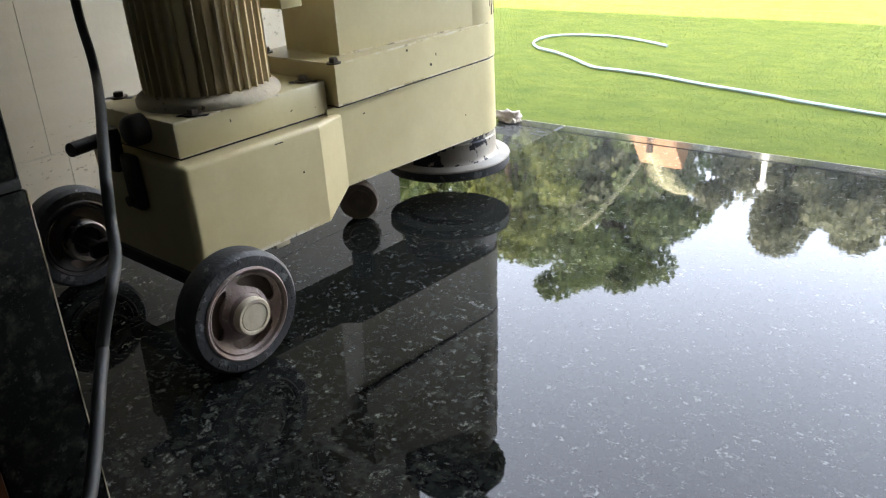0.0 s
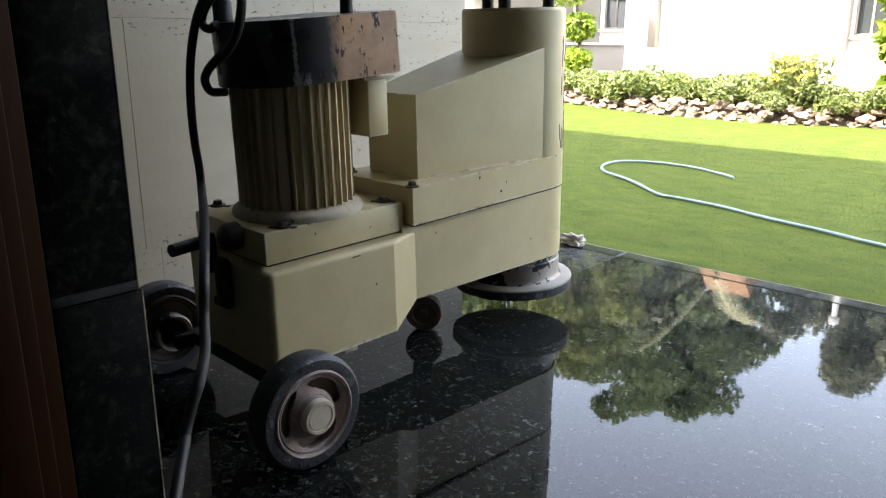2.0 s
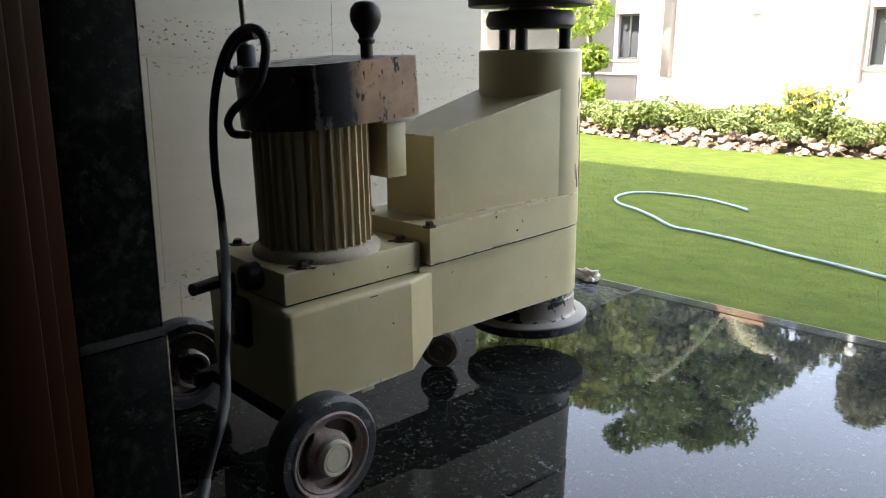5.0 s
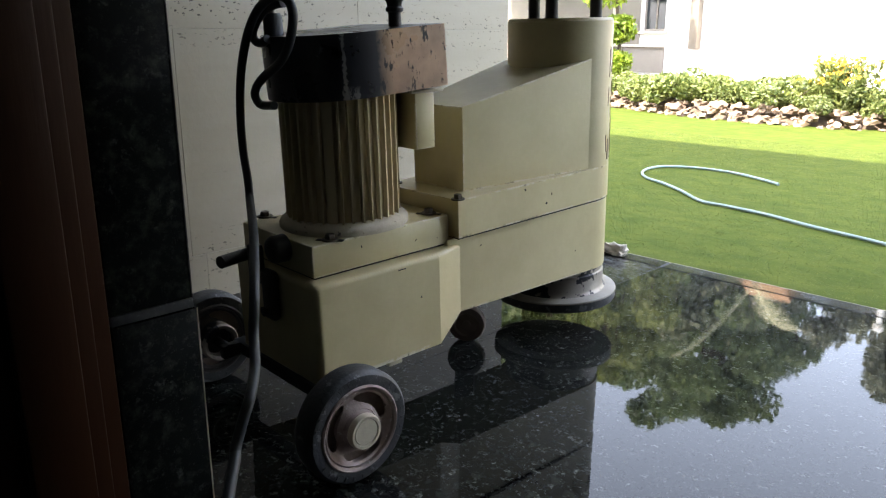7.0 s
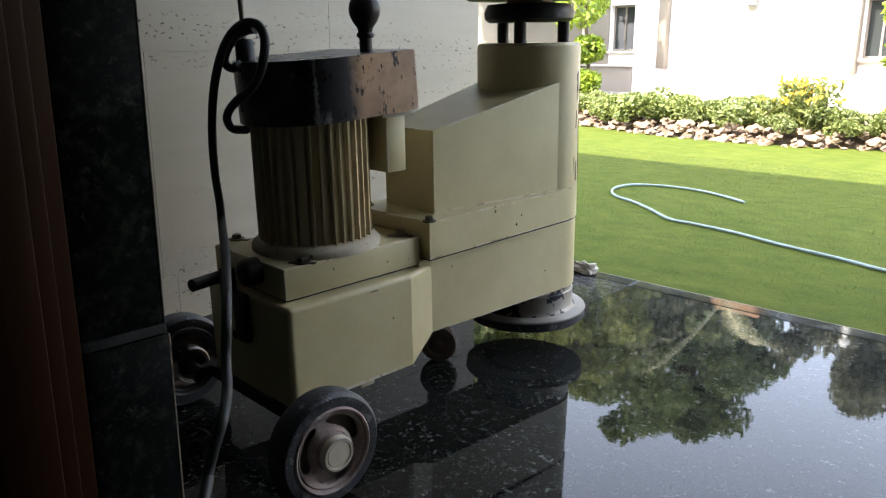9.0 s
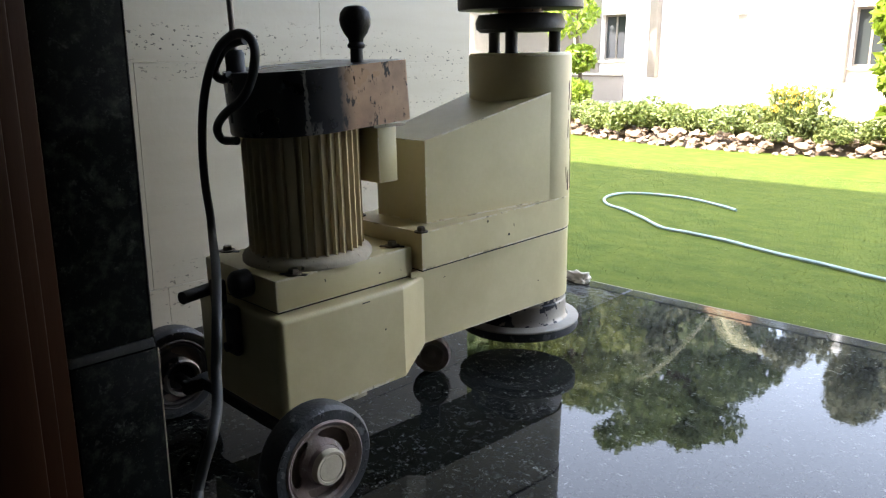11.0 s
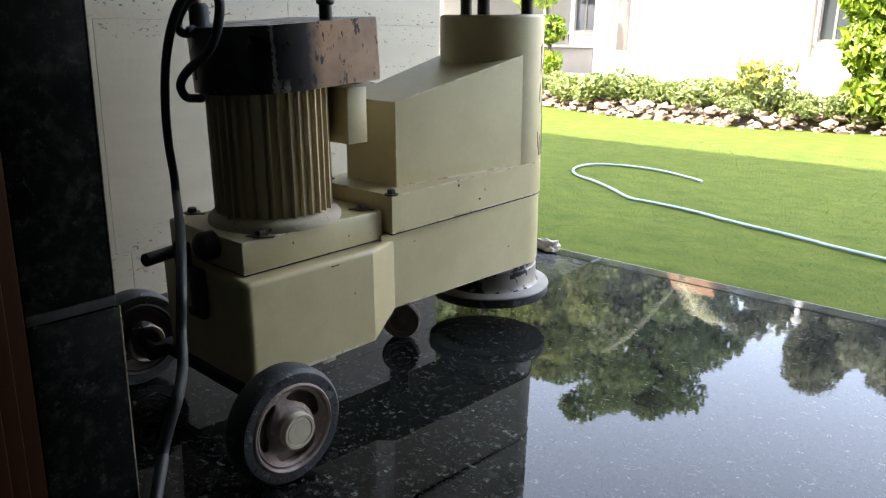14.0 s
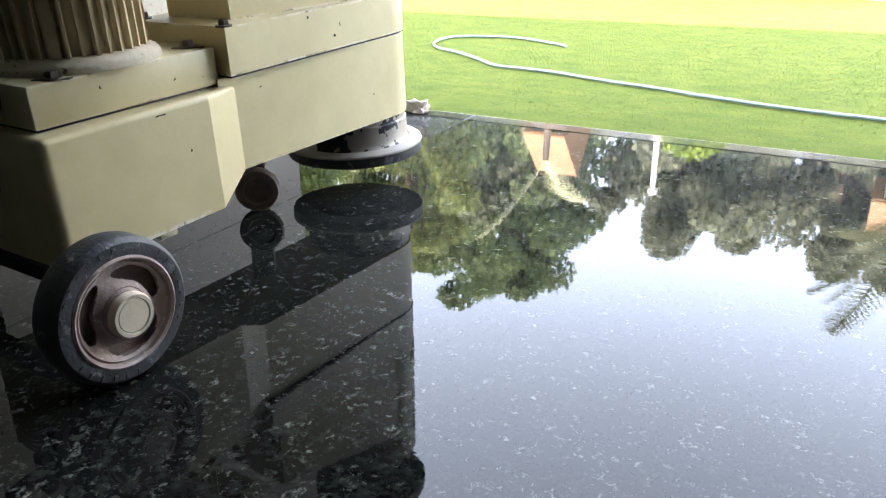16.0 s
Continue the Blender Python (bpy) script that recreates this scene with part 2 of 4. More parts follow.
def cowl_material():
    """Black enamel, with the long side rubbed down to blotched brown metal that fades back under the paint."""
    m, nt, b = nodes_of("worn black cowl enamel")
    co = coords(nt)
    sep = nt.nodes.new("ShaderNodeSeparateXYZ")
    nt.links.new(co, sep.inputs[0])
    edge = noise_node(nt, 22, 5, 0.65, co)
    spots = noise_node(nt, 75, 4, 0.65, coords(nt, (1, 1, 0.55)))
    broad = noise_node(nt, 11, 5, 0.6, co)
    scuff = noise_node(nt, 34, 5, 0.7, co)
    bend = nt.nodes.new("ShaderNodeMath")
    bend.operation = "MULTIPLY_ADD"
    bend.inputs[1].default_value = 0.03
    nt.links.new(edge.outputs[0], bend.inputs[0])
    nt.links.new(sep.outputs[1], bend.inputs[2])
    along = ramp(nt, bend.outputs[0], 0.918, 0.950)
    flank = span(nt, sep.outputs[0], -1.2125, -1.2100)
    mul = nt.nodes.new("ShaderNodeMath")
    mul.operation = "MULTIPLY"
    nt.links.new(along, mul.inputs[0])
    nt.links.new(flank, mul.inputs[1])
    metal = blend(nt, ramp(nt, broad.outputs[0], 0.35, 0.68), (0.60, 0.375, 0.225), (0.33, 0.195, 0.12))
    metal = blend(nt, ramp(nt, spots.outputs[0], 0.565, 0.63), metal, (0.035, 0.024, 0.02))
    paint = blend(nt, ramp(nt, broad.outputs[0], 0.3, 0.7), (0.006, 0.0065, 0.009), (0.014, 0.015, 0.020))
    paint = blend(nt, ramp(nt, scuff.outputs[0], 0.66, 0.70), paint, (0.09, 0.095, 0.11))
    # one upright crack of flaked paint, wider at the foot
    rag_edge = noise_node(nt, 90, 5, 0.75, coords(nt, (1, 1, 0.6)))
    wob = nt.nodes.new("ShaderNodeMath")
    wob.operation = "MULTIPLY_ADD"
    wob.inputs[1].default_value = 0.020
    nt.links.new(rag_edge.outputs[0], wob.inputs[0])
    nt.links.new(sep.outputs[1], wob.inputs[2])
    crack = times(nt, span(nt, wob.outputs[0], 0.8480, 0.8484), span(nt, wob.outputs[0], 0.8538, 0.8534))
    foot = times(nt, times(nt, span(nt, wob.outputs[0], 0.846, 0.8464), span(nt, wob.outputs[0], 0.874, 0.8736)), times(nt, span(nt, sep.outputs[2], 0.643, 0.628), span(nt, rag_edge.outputs[0], 0.47, 0.49)))
    front = span(nt, sep.outputs[0], -1.30, -1.295)
    both = nt.nodes.new("ShaderNodeMath")
    both.operation = "MAXIMUM"
    nt.links.new(crack, both.inputs[0])
    nt.links.new(foot, both.inputs[1])
    paint = blend(nt, times(nt, both.outputs[0], front), paint, (0.24, 0.235, 0.22))
    nt.links.new(blend(nt, mul.outputs[0], paint, metal), b.inputs["Base Color"])
    nt.links.new(ramp(nt, broad.outputs[0], 0.2, 0.8, (0.2, 0.2, 0.2, 1), (0.4, 0.4, 0.4, 1)), b.inputs["Roughness"])
    bump(nt, b, spots.outputs[0], 0.08, 0.004)
    return m


M_COWL = cowl_material()
M_COPPER = surface("rust-brown worn metal", (0.40, 0.26, 0.17), (0.26, 0.16, 0.105), 14, 120, 0.45, 0.3, 0.06, (0.04, 0.03, 0.025), 55, 0.64)
M_IRON = surface("dark cast iron", (0.014, 0.0135, 0.014), (0.032, 0.029, 0.026), 20, 120, 0.5, 0.5, 0.25)
M_BOLT = surface("oily steel bolt", (0.10, 0.085, 0.065), (0.05, 0.04, 0.03), 60, 200, 0.45, 0.8, 0.2)
M_RUBBER = surface("grey-black tyre rubber", (0.010, 0.0115, 0.014), (0.055, 0.058, 0.062), 14, 160, 0.55, 0, 0.35, (0.13, 0.135, 0.14), 38, 0.60)
M_RIM = surface("dusty pinkish wheel casting", (0.42, 0.34, 0.31), (0.25, 0.19, 0.17), 25, 150, 0.7, 0.1, 0.35, (0.46, 0.42, 0.38), 70, 0.62)
# shaded copy of the wheel casting, for the far wheel under the machine
M_RIMDARK = surface("wheel casting darkened for shade", (0.075, 0.066, 0.064), (0.04, 0.035, 0.034), 25, 150, 0.6, 0.1, 0.3)
M_BROWN = surface("brown castor wheel", (0.25, 0.19, 0.155), (0.15, 0.11, 0.088), 25, 150, 0.6, 0, 0.3)
M_CAP = surface("cream hub cap", (0.68, 0.62, 0.48), (0.55, 0.48, 0.36), 20, 120, 0.5, 0, 0.15)
M_SKIRT = surface("dusty bare steel", (0.33, 0.30, 0.26), (0.24, 0.215, 0.19), 10, 100, 0.5, 0.5, 0.2, (0.015, 0.016, 0.021), 13, 0.51)
M_DISC = surface("pale dusty disc", (0.36, 0.33, 0.28), (0.25, 0.225, 0.19), 12, 120, 0.6, 0, 0.2)
M_CABLE = surface("dark rubber cable", (0.006, 0.0075, 0.009), (0.012, 0.015, 0.017), 30, 200, 0.6, 0, 0.15)
M_ROD = surface("worn steel rod", (0.24, 0.22, 0.19), (0.12, 0.10, 0.08), 30, 200, 0.4, 0.8, 0.15)
M_WOOD = surface("dark red-brown stained wood", (0.029, 0.0103, 0.0036), (0.018, 0.0062, 0.0022), 3, 40, 0.5, 0, 0.06, None, 40, 0.7, (5, 5, 0.5), 0.0, 0.12)
M_HOUSE = surface("white painted render", (0.82, 0.79, 0.73), (0.74, 0.71, 0.65), 1.2, 60, 0.8, 0, 0.15)
M_TRIM = surface("beige stone trim", (0.62, 0.56, 0.46), (0.52, 0.47, 0.39), 3, 60, 0.7, 0, 0.2)
M_PLINTH = surface("grey stone plinth", (0.30, 0.28, 0.26), (0.20, 0.19, 0.18), 4, 40, 0.75, 0, 0.3)
M_FRAME = surface("white window frame", (0.75, 0.74, 0.71), (0.66, 0.65, 0.62), 4, 60, 0.4, 0, 0.05)
# beige stone with shade mixed into its colour
M_BAY = surface("beige stone darkened for shade", (0.25, 0.22, 0.18), (0.20, 0.175, 0.145), 1.5, 40, 0.8, 0, 0.2)
M_PLASTER = surface("interior plaster", (0.30, 0.265, 0.22), (0.25, 0.22, 0.18), 1.5, 60, 0.9, 0, 0.1)
M_STONE = surface("warm rubble stone", (0.27, 0.195, 0.135), (0.095, 0.06, 0.04), 7, 45, 0.85, 0, 0.5, None, 40, 0.7, (1, 1, 1), 0.3)
M_SOIL = surface("garden soil", (0.13, 0.09, 0.06), (0.07, 0.05, 0.035), 5, 50, 0.95, 0, 0.6)
M_GRASS = surface("mown turf", (0.030, 0.051, 0.007), (0.074, 0.089, 0.016), 6, 150, 0.95, 0, 0.4, (0.028, 0.044, 0.005), 22, 0.66, (1, 1.6, 1), spec=0.05)
M_BLADE = leaf_material("grass blade", (0.028, 0.049, 0.007), (0.124, 0.146, 0.028), 0.8, 0.25)
M_HOSE = surface("faded pale green hose", (0.125, 0.195, 0.18), (0.22, 0.285, 0.265), 14, 90, 0.45, 0, 0.05)
M_RAG = surface("dirty white cloth", (0.66, 0.60, 0.51), (0.50, 0.45, 0.38), 18, 160, 0.95, 0, 0.1)
M_SHRUB = leaf_material("shrub leaf", (0.06, 0.095, 0.02), (0.22, 0.25, 0.07))
M_CLOUD = leaf_material("clipped bush leaf", (0.09, 0.15, 0.01), (0.25, 0.32, 0.03))
M_FLOWER = leaf_material("yellow flower", (0.55, 0.30, 0.02), (0.65, 0.50, 0.08))
M_TREE3 = leaf_material("yellowish tree leaf", (0.115, 0.15, 0.045), (0.29, 0.32, 0.10), 0.5, 0.5)
M_TREE = leaf_material("tree leaf", (0.115, 0.165, 0.065), (0.27, 0.33, 0.145), 0.5, 0.5)
M_CONIFER = leaf_material("olive tree leaf", (0.165, 0.185, 0.12), (0.36, 0.38, 0.25), 0.5, 0.5)
M_PALM = leaf_material("palm frond", (0.10, 0.115, 0.06), (0.22, 0.225, 0.13), 0.5, 0.3)
M_PALM2 = leaf_material("dry palm frond", (0.34, 0.34, 0.19), (0.58, 0.56, 0.35), 0.5, 0.3)
# pilaster stone, darkened to give the shade on its side face
M_SHADY = surface("beige pilaster darkened for its shaded side", (0.24, 0.205, 0.16), (0.19, 0.165, 0.13), 3, 60, 0.75, 0, 0.2)
M_BARK = surface("bark", (0.13, 0.095, 0.07), (0.07, 0.05, 0.04), 6, 50, 0.9, 0, 0.6, None, 40, 0.7, (3, 3, 0.6))
M_TILE = surface("orange roof tile", (0.34, 0.19, 0.095), (0.25, 0.135, 0.065), 3, 30, 0.8, 0, 0.3)
M_POLE = surface("white painted pole", (0.75, 0.75, 0.74), (0.66, 0.66, 0.65), 6, 60, 0.5, 0, 0.05)
M_LAMP = surface("grey metal lamp housing", (0.28, 0.27, 0.26), (0.22, 0.21, 0.2), 8, 60, 0.5, 0.3, 0.1)

glass, gnt, gb = nodes_of("dark window glass")
gb.inputs["Base Color"].default_value = (0.03, 0.035, 0.035, 1)
gb.inputs["Roughness"].default_value = 0.04
wav = noise_node(gnt, 2.0, 2)
bump(gnt, gb, wav.outputs[0], 0.02, 0.02)
M_GLASS = glass


# ---- mesh helpers ----
def thing(name, label, category, base=(0, 0, 0), group="", kind=""):
    ob = new(name)
    ob.empty_display_size = 0.1
    ob.location = base
    return tagged(ob, label, category, group, kind)


def link_mesh(name, bm, material, smooth=35):
    me = bpy.data.meshes.new(name)
    bmesh.ops.recalc_face_normals(bm, faces=bm.faces)
    if smooth:
        for f in bm.faces:
            f.smooth = True
        for e in bm.edges:
            if len(e.link_faces) == 2 and e.calc_face_angle(0) > radians(smooth):
                e.smooth = False
    bm.to_mesh(me)
    bm.free()
    me.materials.append(material)
    return new(name, me)


def part(name, bm, material, parent, label="", smooth=35):
    """One mesh, in world metres, as a part of a thing."""
    ob = link_mesh(name, bm, material, smooth)
    ob.parent = parent
    top = parent
    while top.parent:
        top = top.parent
    ob.matrix_parent_inverse = Matrix.Translation(-top.location) if parent is top else Matrix.Identity(4)
    return tagged(ob, label)


def solid(name, bm, material, label, category, group="", kind="", smooth=35):
    return tagged(link_mesh(name, bm, material, smooth), label, category, group, kind)


def bevel_all(bm, edges, width, seg=2):
    bmesh.ops.bevel(bm, geom=edges, offset=width, segments=seg, profile=0.5, affect="EDGES", clamp_overlap=True)


def box(x0, x1, y0, y1, z0, z1, bev=0.0, seg=2, bm=None):
    own = bmesh.new()
    bmesh.ops.create_cube(own, size=1)
    for v in own.verts:
        v.co = Vector(((x0 + x1) / 2 + v.co.x * (x1 - x0), (y0 + y1) / 2 + v.co.y * (y1 - y0), (z0 + z1) / 2 + v.co.z * (z1 - z0)))
    if bev:
        bevel_all(own, own.edges[:], bev, seg)
    return join(bm, own)


def join(bm, other):
    if bm is None:
        return other
    tmp = bpy.data.meshes.new("tmp")
    other.to_mesh(tmp)
    other.free()
    bm.from_mesh(tmp)
    bpy.data.meshes.remove(tmp)
    return bm


def prism(poly, z0, z1, bev=0.0, seg=2, top=None, bm=None):
    """A plan outline between two heights; top(x, y) may give the upper height at each corner."""
    own = bmesh.new()
    lo = [own.verts.new((x, y, z0(x, y) if callable(z0) else z0)) for x, y in poly]
    hi = [own.verts.new((x, y, top(x, y) if top else z1)) for x, y in poly]
    n = len(poly)
    own.faces.new(lo[::-1])
    own.faces.new(hi)
    for i in range(n):
        own.faces.new((lo[i], lo[(i + 1) % n], hi[(i + 1) % n], hi[i]))
    if bev:
        es = [e for e in own.edges if len(e.link_faces) == 2 and e.calc_face_angle(0) > radians(30)]
        bevel_all(own, es, bev, seg)
    return join(bm, own)


def lathe(profile, centre, seg=40, axis="z", bm=None, turn=0.0):
    """A turned solid: profile of (radius, height) from one end to the other."""
    own = bmesh.new()
    rings = []
    for r, h in profile:
        ring = []
        for k in range(seg):
            a = 2 * math.pi * k / seg + turn
            c, s = r * math.cos(a), r * math.sin(a)
            p = {"z": (c, s, h), "x": (h, c, s), "y": (c, h, s)}[axis]
            ring.append(own.verts.new(Vector(centre) + Vector(p)))
        rings.append(ring)
    for a, b in zip(rings, rings[1:]):
        for k in range(seg):
            own.faces.new((a[k], a[(k + 1) % seg], b[(k + 1) % seg], b[k]))
    own.faces.new(rings[0][::-1])
    own.faces.new(rings[-1])
    return join(bm, own)


def ring_lathe(profile, centre, seg=48, axis="x", bm=None):
    """A turned ring: the closed profile goes once round, with no end caps."""
    own = bmesh.new()
    rings = []
    for r, h in profile:
        rings.append([])
        for k in range(seg):
            a = 2 * math.pi * k / seg
            c, s = r * math.cos(a), r * math.sin(a)
            rings[-1].append(own.verts.new(Vector(centre) + Vector({"z": (c, s, h), "x": (h, c, s), "y": (c, h, s)}[axis])))
    for i in range(len(rings)):
        a, b = rings[i], rings[(i + 1) % len(rings)]
        for k in range(seg):
            own.faces.new((a[k], a[(k + 1) % seg], b[(k + 1) % seg], b[k]))
    return join(bm, own)


def smooth_path(points, steps=8):
    """Catmull-Rom through the points."""
    p = [Vector(q) for q in points]
    p = [2 * p[0] - p[1]] + p + [2 * p[-1] - p[-2]]
    out = []
    for i in range(1, len(p) - 2):
        for k in range(steps):
            t = k / steps
            a, b, c, d = p[i - 1:i + 3]
            out.append(0.5 * (2 * b + (c - a) * t + (2 * a - 5 * b + 4 * c - d) * t * t + (3 * b - a - 3 * c + d) * t ** 3))
    out.append(p[-2])
    return out


def tube(points, radius, seg=10, steps=8, bm=None, taper=None):
    own = bmesh.new()
    pts = smooth_path(points, steps) if steps > 1 else [Vector(q) for q in points]
    rings = []
    side = None
    for i, q in enumerate(pts):
        d = (pts[min(i + 1, len(pts) - 1)] - pts[max(i - 1, 0)]).normalized()
        if side is None:
            side = d.orthogonal().normalized()
        side = (side - d * side.dot(d)).normalized()
        up = d.cross(side)
        r = radius if taper is None else radius + (taper - radius) * i / (len(pts) - 1)
        rings.append([own.verts.new(q + r * (math.cos(2 * math.pi * k / seg) * side + math.sin(2 * math.pi * k / seg) * up)) for k in range(seg)])
    for a, b in zip(rings, rings[1:]):
        for k in range(seg):
            own.faces.new((a[k], a[(k + 1) % seg], b[(k + 1) % seg], b[k]))
    own.faces.new(rings[0][::-1])
    own.faces.new(rings[-1])
    return join(bm, own)


def bolt(parent, x, y, z, r=0.009, axis="z"):
    """A hexagon bolt on a washer."""
    b = lathe([(r * 1.55, 0), (r * 1.55, 0.0025), (r * 1.5, 0.003)], (x, y, z), 18, axis)
    b = lathe([(r, 0.003), (r, 0.009), (r * 0.85, 0.0115)], (x, y, z), 6, axis, b, 0.4)
    return part("bolt", b, M_BOLT, parent, "oily steel hexagon bolt", 25)


def wall_with_holes(a0, a1, z0, z1, d0, d1, holes, axis="x"):
    """A wall along an axis from a0 to a1, thick from d0 to d1, with holes (a0, a1, z0, z1) right through it."""
    xs = sorted({a0, a1, *[h[0] for h in holes], *[h[1] for h in holes]})
    zs = sorted({z0, z1, *[h[2] for h in holes], *[h[3] for h in holes]})
    own = bmesh.new()

    def at(a, d, z):
        return own.verts.new((a, d, z) if axis == "x" else (d, a, z))

    def filled(i, k):
        if not (0 <= i < len(xs) - 1 and 0 <= k < len(zs) - 1):
            return False
        ca, cz = (xs[i] + xs[i + 1]) / 2, (zs[k] + zs[k + 1]) / 2
        return not any(h[0] < ca < h[1] and h[2] < cz < h[3] for h in holes)

    for i in range(len(xs) - 1):
        for k in range(len(zs) - 1):
            if not filled(i, k):
                continue
            l, r, lo, hi = xs[i], xs[i + 1], zs[k], zs[k + 1]
            for d in (d0, d1):
                own.faces.new((at(l, d, lo), at(r, d, lo), at(r, d, hi), at(l, d, hi)))
            if not filled(i - 1, k):
                own.faces.new((at(l, d0, lo), at(l, d1, lo), at(l, d1, hi), at(l, d0, hi)))
            if not filled(i + 1, k):
                own.faces.new((at(r, d0, lo), at(r, d1, lo), at(r, d1, hi), at(r, d0, hi)))
            if not filled(i, k - 1):
                own.faces.new((at(l, d0, lo), at(r, d0, lo), at(r, d1, lo), at(l, d1, lo)))
            if not filled(i, k + 1):
                own.faces.new((at(l, d0, hi), at(r, d0, hi), at(r, d1, hi), at(l, d1, hi)))
    bmesh.ops.remove_doubles(own, verts=own.verts, dist=1e-5)
    return own


def leaves(count, size, place, rng, flat=0.35, long=1.8):
    """Many small pointed leaves; place() gives where each one grows."""
    verts, faces = [], []
    for _ in range(count):
        c = Vector(place())
        d = Vector((rng.gauss(0, 1), rng.gauss(0, 1), rng.gauss(0, 0.7) + flat)).normalized()
        s = d.orthogonal().normalized()
        s.rotate(Matrix.Rotation(rng.uniform(0, 6.28), 3, d))
        u = d.cross(s)
        h = size * rng.uniform(0.6, 1.3)
        k = len(verts)
        verts += [c - s * h * 0.5 * long, c + u * h * 0.45 + d * h * 0.12, c + s * h * 0.5 * long, c - u * h * 0.45 + d * h * 0.12]
        faces += [(k, k + 1, k + 2), (k, k + 2, k + 3)]
    return verts, faces


def stuff_mesh(name, verts, faces, material):
    me = bpy.data.meshes.new(name)
    me.from_pydata([tuple(v) for v in verts], [], faces)
    me.materials.append(material)
    return new(name, me)


LAWN = -0.2          # height of the lawn below the granite floor
EDGE = 2.25         # outer edge of the granite floor
WALL_X = -2.09       # face of the travertine wall
CX = -1.343          # long axis of the floor grinder

# ---- ground and floor ----
g = bmesh.new()
bmesh.ops.create_grid(g, x_segments=60, y_segments=60, size=1)
for v in g.verts:
    v.co = Vector((math.copysign(abs(v.co.x) ** 3, v.co.x) * 700, math.copysign(abs(v.co.y) ** 3, v.co.y) * 700, LAWN))
    if abs(v.co.x) < 60 and abs(v.co.y) < 60:
        v.co.z += 0.002 * noise.noise(v.co * 0.8)
solid("ground", g, M_GRASS, "mown green lawn reaching past the garden", "lawn", "", "structure")

FLOOR_X0, FLOOR_X1 = WALL_X, 4.0
solid("floor", box(FLOOR_X0, FLOOR_X1, -5.0, EDGE - 0.01, -0.24, -0.03), M_STRIP, "dark granite terrace bed", "floor", "", "structure")
floor_ob = bpy.data.objects["floor"]

# ---- the house behind the camera, with its doorway ----
# out of view except at the jamb; dark granite here limits bounced light
solid("wall_south", wall_with_holes(-2.4, 6.0, 0.0, 7.5, 0.20, 0.395, [(-1.03, 0.09, 0.0, 2.35)]), M_JAMB, "house wall with a doorway, made dark to cut bounced light", "wall", "", "structure")
solid("wall_west", box(WALL_X - 0.3, WALL_X - 0.012, 0.395, EDGE, -0.24, 4.2), M_TRAV, "cream travertine terrace wall with pitted slabs", "wall", "", "structure")
solid("wall_inner_west", box(-2.4, -2.2, -5.0, 0.2, 0, 2.9), M_PLASTER, "plain plaster room wall", "wall", "", "structure")
solid("wall_inner_east", box(3.8, 4.0, -5.0, 0.2, 0, 2.9), M_PLASTER, "plain plaster room wall", "wall", "", "structure")
solid("wall_inner_south", box(-2.4, 4.0, -5.2, -5.0, 0, 2.9), M_PLASTER, "plain plaster room wall", "wall", "", "structure")
solid("ceiling", box(-2.4, 4.0, -5.2, 0.2, 2.9, 3.1), M_PLASTER, "plain plaster ceiling", "ceiling", "", "structure")
solid("roof", box(-9.0, 9.0, -6.5, 0.45, 7.5, 7.72, 0.03), M_TRIM, "flat roof slab of the house", "roof", "", "structure")
solid("wall_back", box(-9.0, 9.0, -6.5, -6.2, -0.2, 7.5), M_TRAV, "plain rear house wall", "wall", "", "structure")
solid("wall_side", wall_with_holes(-9.0, -2.4, -0.2, 7.5, 0.10, 0.395, []), M_TRAV, "plain side stretch of the house wall", "wall", "", "structure")
solid("wall_east", wall_with_holes(6.0, 9.0, -0.2, 7.5, 0.10, 0.395, []), M_TRAV, "plain side stretch of the house wall", "wall", "", "structure")

# assumed cover out of view, its depth set to dim the terrace
solid("unseen_cover", box(-2.4, 1.2, 0.395, 3.10, 2.6, 2.85, 0.01), M_WOOD, "unseen dark cover added to dim the terrace", "ceiling", "", "structure")
# assumed wall out of view that keeps the eastern sky off the machine
solid("light_block_east", box(0.8, 1.1, 0.395, 3.1, -0.24, 2.6), M_PLINTH, "unseen grey wall added to block side light", "wall", "", "structure")
jamb = thing("door_jamb", "polished black granite door jamb in two blocks", "door jamb", (-1.0, 0.355, 0), "", "structure")
part("jamb_block", box(-1.045, -0.985, 0.306, 0.408, 0.0, 0.408, 0.0025), M_JAMB, jamb)
part("jamb_block", box(-1.045, -0.9868, 0.306, 0.404, 0.421, 2.35, 0.0025), M_JAMB, jamb)
part("joint_ledge", box(-1.045, -0.987, 0.306, 0.406, 0.408, 0.421, 0.003), M_STRIP, jamb, "dusty pale bevelled joint")
part("jamb_block", box(0.05, 0.10, 0.306, 0.404, 0.0, 2.35, 0.0025), M_JAMB, jamb)
part("worn_arris", box(-0.9856, -0.9844, 0.4068, 0.4084, 0.002, 0.408, 0.0003, 1), M_DUST, jamb, "pale chipped arris")
part("worn_arris", box(-0.9876, -0.9860, 0.4026, 0.4044, 0.421, 2.3, 0.0004, 1), M_STRIP, jamb)
frame_ob = thing("door_frame", "dark red-brown wooden door frame with moulded edge", "door frame", (-0.99, 0.24, 0), "", "structure")
part("jamb_board", box(-1.03, -0.978, 0.15, 0.303, 0.0, 2.33, 0.003), M_WOOD, frame_ob)
part("moulding", box(-0.978, -0.966, 0.2, 0.282, 0.0, 2.33, 0.004), M_WOOD, frame_ob)
part("jamb_board", box(0.04, 0.09, 0.15, 0.303, 0.0, 2.33, 0.003), M_WOOD, frame_ob)
